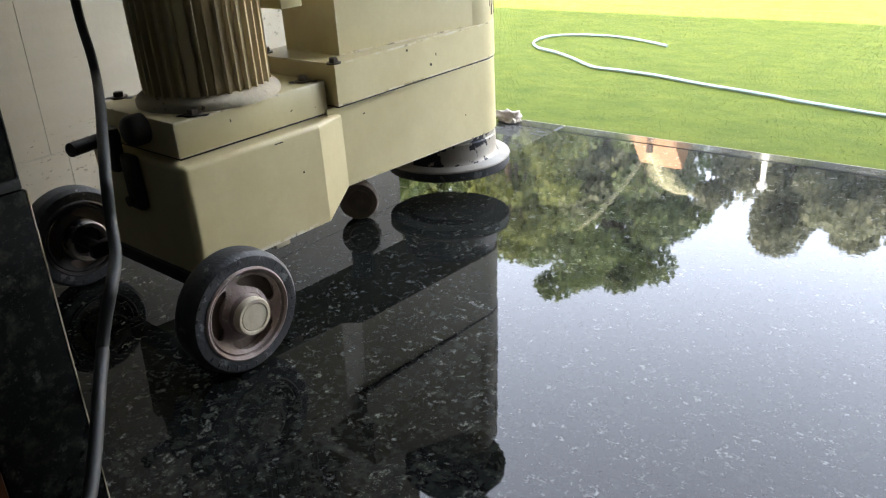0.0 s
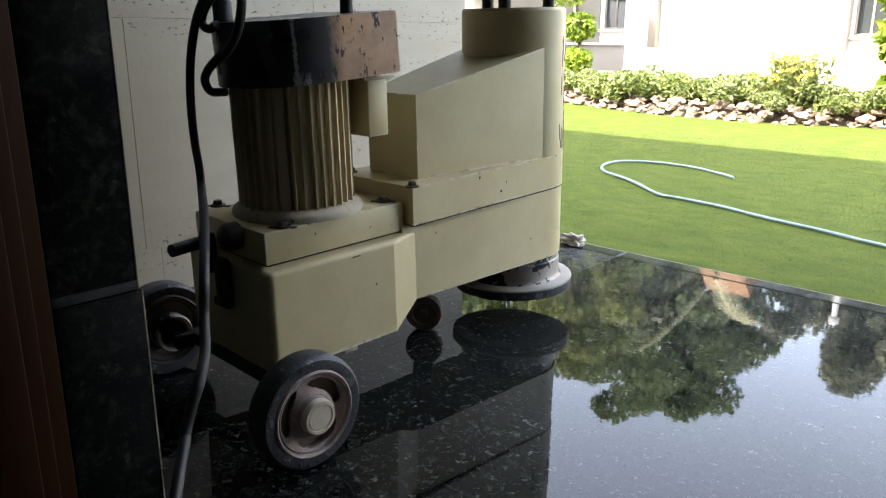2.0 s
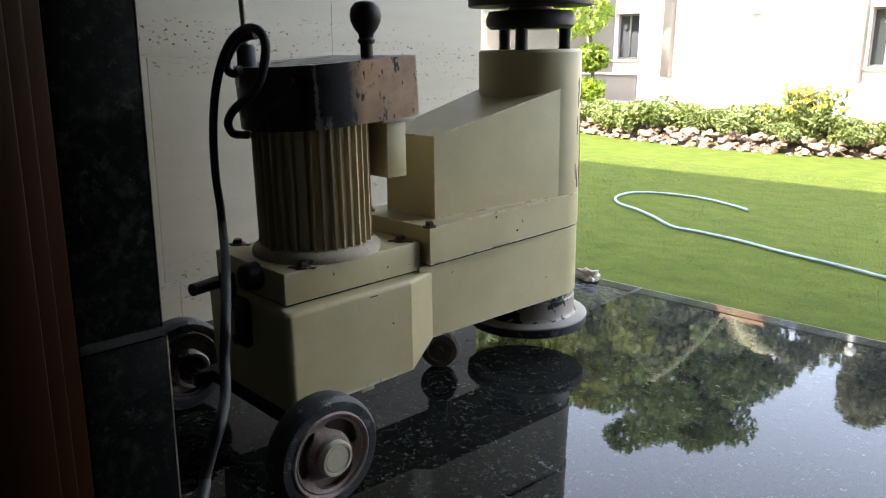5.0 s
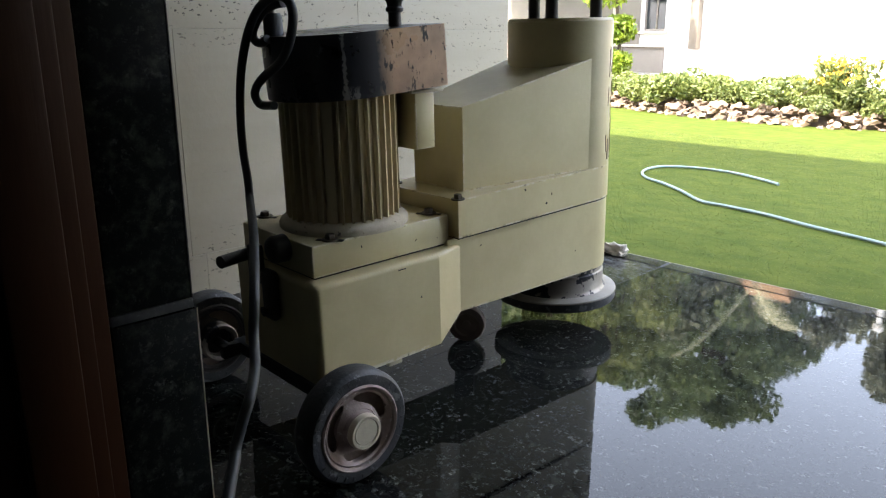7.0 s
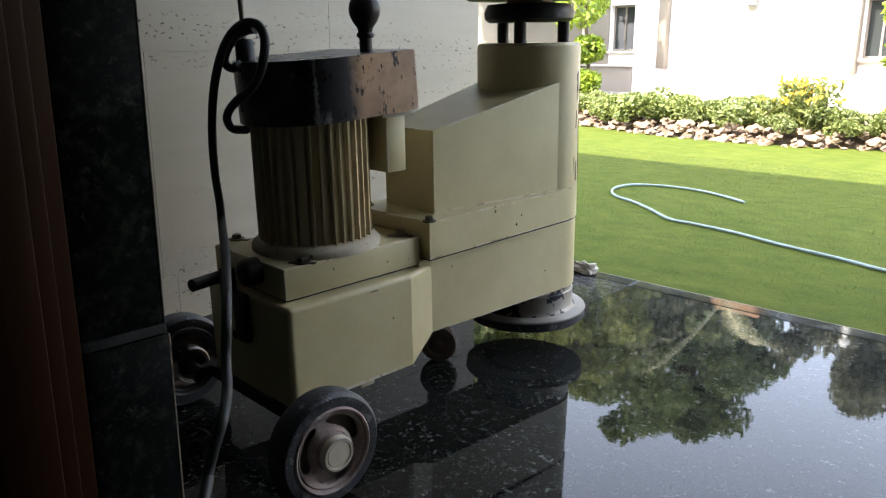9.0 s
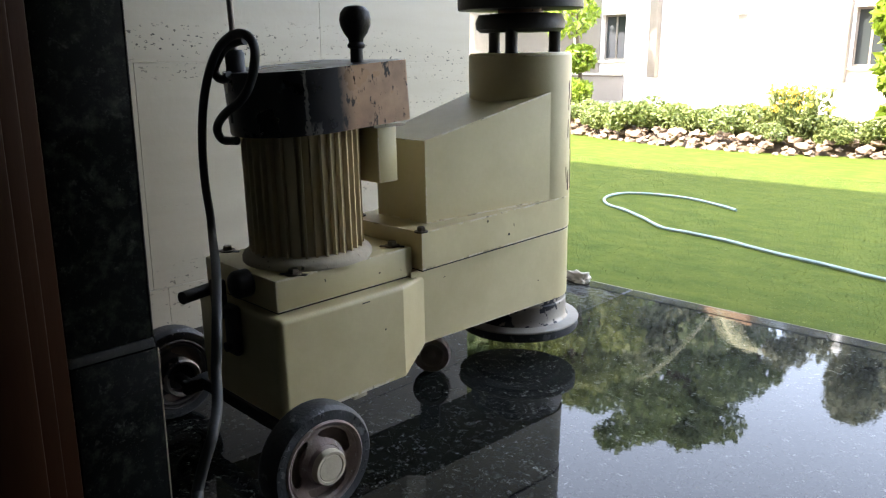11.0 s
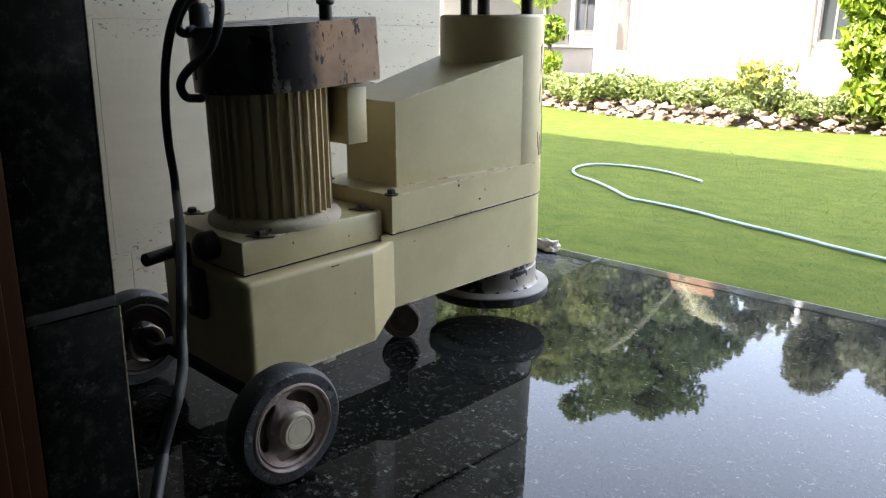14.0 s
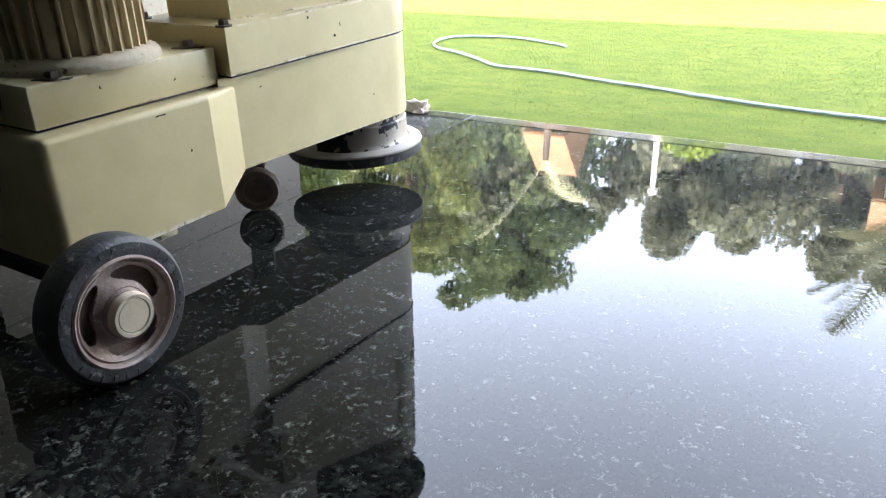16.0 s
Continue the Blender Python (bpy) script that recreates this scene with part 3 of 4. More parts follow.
part("moulding", box(-0.966, -0.957, 0.2, 0.262, 0.0, 2.33, 0.004), M_WOOD, frame_ob)

# ---- the floor grinder ----
FG = thing("floor_grinder", "cream-painted floor grinding machine with black motor cowl, standing on polished granite", "floor grinder", (-1.2, 0.735, 0))
SIDE, FAR = -1.197, -1.490
DY = 1.552           # axis of the drum
DR = 0.1252


def stadium(near, far_side, y0, r, yc=DY, seg=24):
    """Plan outline: square at the rear end y0, a half circle of radius r round the drum's axis in front."""
    return [(near, y0)] + [(CX + r * math.cos(math.pi * k / seg), yc + r * math.sin(math.pi * k / seg)) for k in range(seg + 1)] + [(far_side, y0)]


def under(x, y):
    return 0.149 - 0.022 * max(0.0, min(y, 1.58) - 1.112)


low = prism([(SIDE, 0.735), (SIDE, 1.0235), (-1.2260, 1.112), (FAR + 0.0225, 1.112), (FAR, 1.0235), (FAR, 0.735)], 0.1077, 0.2995)
low.edges.ensure_lookup_table()
bevel_all(low, [e for e in low.edges if abs(e.verts[0].co.z - e.verts[1].co.z) > 0.1 and e.verts[0].co.y < 0.74], 0.014, 8)
bevel_all(low, [e for e in low.edges if abs(e.verts[0].co.z - e.verts[1].co.z) < 0.01 and e.verts[0].co.z > 0.29 and len(e.link_faces) == 2 and e.calc_face_angle(0) > 0.5], 0.010, 8)
for v in low.verts:
    if v.co.y > 1.024 and v.co.z < 0.2:
        v.co.z += 0.045 * min((v.co.y - 1.0235) / 0.0885, 1)
part("gearbox_body", low, M_CREAM, FG, "", 12)
part("arm_lower_casing", prism(stadium(-1.2235, -1.455, 1.07, DR - 0.002), under, 0.312, 0.005, 2), M_CREAM, FG)
part("casing_gasket", prism(stadium(-1.2105, -1.446, 1.090, DR - 0.0012), 0.3112, 0.3170, 0), M_IRON, FG)
part("arm_band", prism(stadium(-1.2072, -1.456, 1.0865, DR), 0.3151, 0.3942, 0.004, 2), M_CREAM, FG)


def cover_top(x, y):
    return 0.5693 + (min(y, 1.55) - 1.1496) * 0.215


part("arm_cover", prism(stadium(-1.259, -1.417, 1.1496, DR - 0.0015), 0.3942, 0.6, 0.007, 3, cover_top), M_CREAM, FG)
part("drum", lathe([(DR - 0.0005, 0.39), (DR - 0.0005, 0.7315), (DR - 0.005, 0.7375)], (CX, DY, 0), 72), M_CREAM, FG)
part("plate_gasket", box(-1.470, -1.2345, 0.760, 1.070, 0.294, 0.3055, 0.001), M_IRON, FG)
part("motor_plate", box(-1.4797, -1.2276, 0.7534, 1.0783, 0.3035, 0.3642, 0.004), M_CREAM, FG)
for bx, by in ((-1.239, 0.800), (-1.258, 1.051), (-1.480, 0.805), (-1.480, 1.051)):
    slot = part("adjusting_slot", box(-0.026, 0.026, -0.006, 0.006, 0, 0.0012, 0.0005), M_IRON, FG)
    slot.matrix_basis = pose(bx, by, 0.3642, 0, 0, 35)
    bolt(FG, bx, by, 0.3648, 0.010)
bolt(FG, -1.213, 1.091, 0.3942, 0.009)
bolt(FG, -1.432, 1.108, 0.3942, 0.009)
part("lifting_tab", box(-1.245, -1.205, 0.895, 0.929, 0.094, 0.112, 0.003), M_DUST, FG)

# chips and scratches in the paint of the side
for cx_, cy_, cz_, w_, h_, tilt in ((-1.2145, 1.36, 0.393, 0.010, 0.009, 20), (-1.2145, 1.452, 0.349, 0.012, 0.010, 40), (-1.2145, 1.475, 0.368, 0.003, 0.012, 5), (-1.1968, 0.975, 0.222, 0.006, 0.007, 0),
                                    (-1.2187, 1.20, 0.288, 0.010, 0.003, 15), (-1.2195, 1.60, 0.205, 0.008, 0.006, 0), (-1.1968, 0.93, 0.2885, 0.05, 0.004, 0), (-1.2274, 0.86, 0.342, 0.004, 0.010, 10), (-1.2274, 0.99, 0.328, 0.010, 0.003, 30)):
    w_, h_ = 0.42 * w_, 0.5 * h_
    if cy_ > 1.1:       # on the arm, whose side draws in towards the drum
        cy_ = 1.0865 + 0.788 * (cy_ - 1.103)
        cz_ = 0.3942 - 0.96 * (0.405 - cz_)
        cx_ = (-1.2070 if cz_ > 0.315 else -1.2232) - (0.0106 if cz_ > 0.315 else -0.0033) * (cy_ - 1.0865) / 0.466
    chip = box(-0.0008, 0.0008, -w_ / 2, w_ / 2, -h_ / 2, h_ / 2)
    bmesh.ops.subdivide_edges(chip, edges=chip.edges[:], cuts=2)
    for v in chip.verts:
        v.co.y += 0.25 * w_ * noise.noise(v.co * 300 + Vector((cy_ * 50, cz_ * 90, 0)))
        v.co.z += 0.25 * h_ * noise.noise(v.co * 300 + Vector((cz_ * 70, cy_ * 30, 5)))
    c_ob = part("paint_chip", chip, M_IRON, FG, "dark chip in the cream paint")
    c_ob.matrix_basis = pose(cx_, cy_, cz_, tilt, 0, 0)
for a_, z_, h_, tl in ((0.60, 0.437, 0.024, 35), (0.62, 0.414, 0.020, 70), (0.50, 0.62, 0.014, 10)):
    chip = box(-0.0008, 0.0008, -0.002, 0.002, -h_ / 2, h_ / 2)
    c_ob = part("paint_chip", chip, M_IRON, FG, "dark scratch in the cream paint")
    c_ob.matrix_basis = pose(CX + DR * math.cos(a_), DY + DR * math.sin(a_), z_, 0, 0, math.degrees(a_)) @ pose(0, 0, 0, -tl, 0, 0)

rs = random.Random(21)
for k in range(16):
    a_, z_, h_ = rs.uniform(0.25, 0.8), rs.uniform(0.42, 0.71), rs.uniform(0.012, 0.05)
    chip = box(-0.0006, 0.0006, -0.0007, 0.0007, -h_ / 2, h_ / 2)
    bmesh.ops.subdivide_edges(chip, edges=chip.edges[:], cuts=2)
    for v in chip.verts:
        v.co.y += 0.0012 * noise.noise(v.co * 120 + Vector((k * 4.7, 0, 0)))
    c_ob = part("paint_scratch", chip, M_BROWN, FG, "thin brown scratch in the cream paint")
    c_ob.matrix_basis = pose(CX + DR * math.cos(a_), DY + DR * math.sin(a_), z_, 0, 0, math.degrees(a_)) @ pose(0, 0, 0, rs.uniform(-6, 6), 0, 0)
MX, MY = -1.339, 0.9015
part("motor_flange", lathe([(0.126, 0.364), (0.126, 0.372), (0.122, 0.378), (0.114, 0.383), (0.108, 0.385)], (MX, MY, 0), 56), M_DUST, FG, "dusty cream round motor foot")
rng = random.Random(4)
ribs = []
RIBS = 36
for k in range(RIBS):
    a = 2 * math.pi * k / RIBS
    w = 2 * math.pi / RIBS
    wide = k % 9 == 4
    out_r = 0.1110 + rng.uniform(-0.001, 0.001)
    j0 = rng.uniform(-0.06, 0.06)
    for f, r in ((0.0, 0.1005), (0.36 + j0, 0.1000), (0.42 + j0, out_r), (0.60 + j0, out_r), (0.68 + j0, 0.1000)) if not wide else ((0.0, 0.100), (0.05, 0.1085), (0.95, 0.1085), (0.99, 0.100)):
        ribs.append((MX + r * math.cos(a + f * w), MY + r * math.sin(a + f * w)))
part("finned_motor", prism(ribs, 0.382, 0.630), M_CREAM2, FG, "cream cast motor body with upright cooling fins", 20)


def cowl_outline(r, y_end, seg=22):
    return [(MX + r, y_end)] + [(MX + r * math.cos(a), MY + r * math.sin(a)) for a in [-math.pi * k / seg for k in range(seg + 1)]] + [(MX - r, y_end)]


cow = prism(cowl_outline(0.131, 1.062), 0.6185, 0.7305, 0.007, 3)
cowl = part("motor_cowl", cow, M_COWL, FG, "chipped black enamel motor cowl, one side worn to rusty metal")
cowl.matrix_basis = pose(0, 0.99, 0.675) @ pose(0, 0, 0, 3.2, 0, 0) @ pose(0, -0.99, -0.675)      # sits nose-up on the motor
part("terminal_box", box(-1.36, -1.250, 1.018, 1.0665, 0.499, 0.6085, 0.003), M_CREAM, FG, "small cream terminal box")
part("terminal_lid", box(-1.365, -1.240, 1.002, 1.082, 0.6080, 0.6140, 0.001), M_DUST, FG)
knob_x, knob_y = -1.28, 1.0
part("knob", lathe([(0.0125, 0.725), (0.0118, 0.755), (0.0165, 0.758), (0.0170, 0.763), (0.0135, 0.767), (0.0150, 0.774), (0.0225, 0.784), (0.0285, 0.797), (0.0300, 0.808), (0.0275, 0.821), (0.0200, 0.830), (0.0120, 0.833)], (knob_x, knob_y, 0), 32), M_IRON, FG, "dark turned lever knob")

# turret on the drum
for th in (-130, -10, 110):
    a = radians(th)
    qx, qy = 0.0875 * (0.8 * math.sin(a) + 0.6 * math.cos(a)), 0.0875 * (0.6 * math.sin(a) - 0.8 * math.cos(a))
    part("turret_post", lathe([(0.0160, 0.734), (0.0145, 0.742), (0.0145, 0.784), (0.0165, 0.792)], (CX + qx, DY + qy, 0), 16), M_IRON, FG)
part("turret_ring", lathe([(0.066, 0.787), (0.096, 0.785), (0.106, 0.793), (0.108, 0.808), (0.100, 0.826), (0.066, 0.829)], (CX, DY, 0), 48), M_IRON, FG)
part("flange_plate", lathe([(0.052, 0.837), (0.148, 0.837), (0.150, 0.839), (0.150, 0.864), (0.148, 0.866), (0.052, 0.866)], (CX, DY, 0), 56), M_IRON, FG)
part("turret_neck", lathe([(0.055, 0.822), (0.050, 0.868), (0.044, 0.93), (0.041, 0.98)], (CX, DY, 0), 36), M_COPPER, FG, "rusty tapered neck")
for k in range(6):
    a = 0.2 + 2 * math.pi * k / 6
    bolt(FG, CX + 0.124 * math.cos(a), DY + 0.124 * math.sin(a), 0.866, 0.009)

# grinding head
part("skirt", lathe([(0.110, 0.165), (0.1180, 0.150), (0.1185, 0.126), (0.1215, 0.123), (0.1225, 0.086), (0.1245, 0.079), (0.128, 0.0755), (0.136, 0.0742), (0.136, 0.070), (0.08, 0.070)], (CX, DY, 0), 72), M_SKIRT, FG, "bare steel skirt with black paint flaking off")
part("grinding_disc", lathe([(0.128, 0.0755), (0.150, 0.0738), (0.1548, 0.0718), (0.1558, 0.0690), (0.1550, 0.0672), (0.128, 0.0668)], (CX, DY, 0), 80), M_DISC, FG, "pale dusty disc rim")
part("rubber_edge", lathe([(0.110, 0.0670), (0.1535, 0.0672), (0.1545, 0.050), (0.1520, 0.0455), (0.146, 0.045), (0.060, 0.045)], (CX, DY, 0), 80), M_RUBBER, FG, "dark rubber edge of the disc")
part("abrasive_pad", lathe([(0.112, 0.046), (0.112, 0.032), (0.108, 0.030), (0.03, 0.030)], (CX, DY, 0), 48), M_IRON, FG)


def wheel(x_out, width, y, r, cap=True, casting=None):
    """Solid-tyred wheel; x_out is the outer face, with three kidney holes in its web."""
    xc = x_out - width / 2
    h = width / 2
    casting = casting or M_RIM
    zc = r + 0.0036
    tyre = part("wheel", ring_lathe([(r * 0.76, -h), (r * 0.93, -h), (r * 0.985, -h * 0.76), (r, -h * 0.5), (r, h * 0.5), (r * 0.985, h * 0.76), (r * 0.93, h), (r * 0.84, h * 1.04), (r * 0.76, h)], (xc, y, zc), 72), M_RUBBER, FG, "grey-black solid rubber wheel")
    marks = None
    for k in range(30):
        if k % 10 > 6:
            continue
        a = 2 * math.pi * k / 30
        q = 0.875 * r
        m = box(x_out - 0.002, x_out + 0.0022, -0.0022, 0.0022, -0.0035, 0.0035)
        bmesh.ops.rotate(m, verts=m.verts, cent=(0, 0, 0), matrix=Matrix.Rotation(a, 3, "X"))
        bmesh.ops.translate(m, verts=m.verts, vec=(0, -q * math.sin(a), zc + q * math.cos(a)))
        bmesh.ops.translate(m, verts=m.verts, vec=(0, y, 0))
        marks = join(marks, m)
    tagged(part("raised_mark", marks, M_RUBBER, tyre), kind="stuff")
    part("rim", ring_lathe([(r * 0.765, h - 0.03), (r * 0.765, h + 0.001), (r * 0.735, h + 0.0035), (r * 0.70, h + 0.001), (r * 0.67, h - 0.010), (r * 0.67, h - 0.03)], (xc, y, zc), 64), casting, tyre, "dusty cast rim")
    web = bmesh.new()
    seg = 240
    levels = [0.30 + 0.02 * k for k in range(21)]
    half = [0.40 * max(0.0, 1 - (abs(0.5 * (a_ + b_) - 0.52) / 0.15) ** 3) ** 0.5 for a_, b_ in zip(levels, levels[1:])]      # kidney holes
    rings = [[web.verts.new((x_out - 0.006 - 0.012 * math.sin(math.pi * (q - 0.3) / 0.4), y + q * r * math.cos(2 * math.pi * k / seg), zc + q * r * math.sin(2 * math.pi * k / seg))) for k in range(seg)] for q in levels]
    for i in range(len(rings) - 1):
        for k in range(seg):
            ang = ((k + 0.5) / seg * 3 + 0.125) % 1.0
            if abs(ang - 0.5) < half[i]:
                continue
            web.faces.new((rings[i][k], rings[i][(k + 1) % seg], rings[i + 1][(k + 1) % seg], rings[i + 1][k]))
    bmesh.ops.delete(web, geom=[v for v in web.verts if not v.link_faces], context="VERTS")
    bmesh.ops.solidify(web, geom=web.faces[:], thickness=0.006)
    part("spoke_web", web, casting, tyre)
    part("inner_web", lathe([(r * 0.76, 0), (r * 0.76, 0.003)], (x_out - 0.026, y, zc), 40, "x"), M_BROWN, tyre)
    part("hub", lathe([(r * 0.40, -0.018), (r * 0.35, -0.006), (r * 0.325, 0.0), (r * 0.315, 0.006)], (x_out, y, zc), 44, "x"), casting, tyre)
    if cap:
        part("hub_cap", lathe([(r * 0.310, 0.004), (r * 0.310, 0.013), (r * 0.285, 0.0175), (r * 0.240, 0.0175), (r * 0.228, 0.0145), (r * 0.218, 0.0165), (r * 0.01, 0.017)], (x_out, y, zc), 44, "x"), M_CAP, tyre, "round cream hub cap")
    else:
        part("hub_ring", ring_lathe([(r * 0.40, 0.0), (r * 0.40, 0.026), (r * 0.37, 0.030), (r * 0.30, 0.028), (r * 0.28, 0.0)], (x_out, y, zc), 44), M_SKIRT, tyre, "dusty steel hub ring")
    return tyre


WR = 0.099
wheel(-1.0395, 0.050, 0.706, WR)
# far wheel: its shade is put into the darker casting colour
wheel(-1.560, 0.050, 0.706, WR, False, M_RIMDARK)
for xa, xb in ((-1.60, -1.495), (-1.150, -1.06)):
    part("axle_stub", lathe([(0.011, xa), (0.011, xb)], (0, 0.706, WR), 18, "x"), M_IRON, FG)
for xa in (-1.514, -1.150):
    part("axle_bracket", box(xa, xa + 0.02, 0.692, 0.760, 0.080, 0.1085, 0.003), M_IRON, FG)
part("axle_beam", box(-1.52, -1.12, 0.728, 0.758, 0.082, 0.109, 0.003), M_CABLE, FG)
# small castor under the arm
cw = part("castor_wheel", lathe([(0.016, -0.018), (0.032, -0.018), (0.044, -0.013), (0.046, -0.004), (0.046, 0.006), (0.042, 0.014), (0.030, 0.015), (0.026, 0.010), (0.010, 0.010), (0.009, 0.017), (0.003, 0.018)], (0, 0, 0), 40, "x"), M_BROWN, FG, "small brown castor wheel")
cw.matrix_basis = pose(-1.375, 1.264, 0.0335, 0, 0, -48)
part("castor_bracket", prism([(-1.42, 1.275), (-1.395, 1.245), (-1.375, 1.29), (-1.40, 1.32)], 0.04, 0.165, 0.004, 1), M_IRON, FG)

# rear latch, stub handle and clamp
part("latch_boss", lathe([(0.026, 0.752), (0.026, 0.728), (0.022, 0.722), (0.012, 0.718)], (-1.318, 0.0, 0.345), 24, "y"), M_IRON, FG)
part("latch_link", box(-1.395, -1.365, 0.712, 0.735, 0.268, 0.345, 0.006), M_IRON, FG)
part("stub_handle", tube([(-1.385, 0.738, 0.330), (-1.4019, 0.7150, 0.3218), (-1.3850, 0.6550, 0.3229)], 0.012, 14, 4), M_IRON, FG)
part("latch_lever", box(-1.357, -1.318, 0.716, 0.735, 0.206, 0.304, 0.008, 3), M_IRON, FG)
bolt(FG, -1.338, 0.707, 0.225, 0.006, "y")

# steering rod and the power cable tied to it
part("handle_rod", tube([(-1.362, 0.79, 0.70), (-1.363, 0.79, 0.80), (-1.392, 0.79, 1.5)], 0.0055, 12, 4), M_ROD, FG, "thin worn steel handle rod")
part("rod_socket", lathe([(0.017, 0.63), (0.017, 0.752), (0.013, 0.758)], (-1.362, 0.79, 0), 18), M_CABLE, FG)
FG.location = (-1.2271, 0.7520, -0.0030)
FG.rotation_euler = (radians(1.59), 0, radians(-2.84))      # nose raised on its castor
cab = thing("power_cable", "dark rubber power cable looped round the handle rod", "cable", (-1.3, 0.6, 0))
part("run", tube([(-1.3713, 0.7775, 0.5976), (-1.4201, 0.7800, 0.5962), (-1.3986, 0.7563, 0.6154), (-1.3873, 0.7553, 0.6331), (-1.3565, 0.7533, 0.6514), (-1.3116, 0.7505, 0.6705), (-1.2789, 0.7482, 0.6948), (-1.2583, 0.7463, 0.7270), (-1.2522, 0.7451, 0.7572), (-1.2718, 0.7456, 0.7770), (-1.3125, 0.7475, 0.7797), (-1.3605, 0.7504, 0.7621), (-1.3978, 0.7531, 0.7309), (-1.4287, 0.7559, 0.6863), (-1.4492, 0.7583, 0.6349), (-1.4616, 0.7607, 0.5715), (-1.4631, 0.7625, 0.5073), (-1.4557, 0.7637, 0.4536), (-1.4307, 0.7505, 0.4154), (-1.2872, 0.6686, 0.4018), (-1.1813, 0.6039, 0.3787), (-1.1251, 0.5670, 0.3465), (-1.1180, 0.5579, 0.2975), (-1.0762, 0.5317, 0.2650), (-1.0178, 0.4890, 0.2564), (-1.0105, 0.4695, 0.2249), (-1.0078, 0.4553, 0.1918), (-0.9830, 0.4345, 0.1749), (-0.84, 0.30, 0.085), (-0.76, 0.12, 0.05), (-0.66, -0.15, 0.0090), (-0.5, -0.6, 0.0090)], 0.0078, 12, 10), M_CABLE, cab)
part("tie_loop", tube([(-1.3041, 0.7634, 0.7708), (-1.3300, 0.7647, 0.7694), (-1.3693, 0.7669, 0.7606), (-1.3979, 0.7688, 0.7435), (-1.4154, 0.7702, 0.7240), (-1.4100, 0.7703, 0.7092), (-1.3865, 0.7693, 0.7057), (-1.3658, 0.7680, 0.7128)], 0.0078, 12, 8), M_CABLE, cab)

# ---- garden ----
hose = tube([(x, y, LAWN + 0.012) for x, y in ((-2.083, 4.861), (-2.221, 4.948), (-2.471, 5.062), (-2.729, 5.070), (-2.925, 4.979), (-2.969, 4.835), (-2.923, 4.652), (-2.788, 4.481), (-2.604, 4.380), (-2.407, 4.239), (-2.177, 4.048), (-2.010, 4.022), (-1.764, 3.971), (-1.605, 3.911), (-1.429, 3.851), (-1.257, 3.805), (-1.094, 3.752), (-0.977, 3.709), (-0.45, 3.58), (0.6, 3.5), (2.0, 3.7))], 0.0088, 12, 8)
solid("garden_hose", hose, M_HOSE, "pale green garden hose curled on the lawn", "hose")

# ---- the white house across the lawn ----
FY = 12.5


WX0, WX1, WZ0, WZ1 = -7.81, -7.34, 0.762, 1.541
VX0, VX1, VZ0, VZ1 = -3.66, -3.20, 0.66, 1.50
HOUSE = thing("house", "white rendered garden house with beige trim and small windows", "house", (-4, FY, LAWN), "", "")
part("wall", wall_with_holes(-16.0, 4.0, LAWN, 2.3, FY, FY + 0.25, [(WX0, WX1, WZ0, WZ1), (VX0, VX1, VZ0, VZ1)]), M_HOUSE, HOUSE)
part("end_wall", box(3.75, 4.0, FY + 0.25, FY + 6, LAWN, 2.3), M_HOUSE, HOUSE)
part("end_wall", box(-16.0, -15.75, FY + 0.25, FY + 6, LAWN, 2.3), M_HOUSE, HOUSE)
part("back_wall", box(-16.0, 4.0, FY + 6, FY + 6.25, LAWN, 2.3), M_HOUSE, HOUSE)
part("roof", box(-16.2, 4.2, FY - 0.12, FY + 6.4, 2.3, 2.45, 0.02), M_TRIM, HOUSE, "flat beige roof slab")
part("ledge", box(-16.0, WX1 + 0.02, FY - 0.07, FY, 0.49, 0.53, 0.008), M_TRIM, HOUSE, "beige stone ledge")
part("pilaster", box(-8.36, -8.27, FY - 0.08, FY, 0.53, 2.3, 0.008), M_TRIM, HOUSE)
# left bay: part of the tree's shade is in the cladding colour
part("cladding", box(-16.0, WX0 - 0.02, FY - 0.03, FY, 0.53, 2.3, 0.004), M_BAY, HOUSE, "beige cladding beside the window, darkened for tree shade")
part("cladding", box(-16.0, WX1 + 0.02, FY - 0.03, FY, LAWN, 0.49, 0.004), M_BAY, HOUSE, "beige cladding under the ledge, darkened for tree shade")
part("plinth", box(-16.0, WX1 + 0.1, FY - 0.05, FY, LAWN, 0.05, 0.01), M_PLINTH, HOUSE, "grey stone plinth")


def window(x0, x1, z0, z1):
    w = part("window", box(x0, x1, FY + 0.11, FY + 0.15, z0, z0 + 0.035, 0.004), M_BAY, HOUSE, "small window with beige frame and grey curtain")
    part("frame_top", box(x0, x1, FY + 0.11, FY + 0.15, z1 - 0.035, z1, 0.004), M_BAY, w)
    mid = (x0 + x1) / 2
    for xa in (x0, mid - 0.016, x1 - 0.032):
        part("frame_post", box(xa, xa + 0.032, FY + 0.108, FY + 0.148, z0 + 0.035, z1 - 0.035, 0.004), M_BAY, w)
    for xa, xb in ((x0 + 0.032, mid - 0.016), (mid + 0.016, x1 - 0.032)):
        part("pane", box(xa, xb, FY + 0.126, FY + 0.131, z0 + 0.035, z1 - 0.035), M_GLASS, w)
    part("sill", box(x0 - 0.05, x1 + 0.05, FY - 0.05, FY + 0.11, z0 - 0.05, z0 - 0.002, 0.008), M_TRIM, w, "beige stone sill")


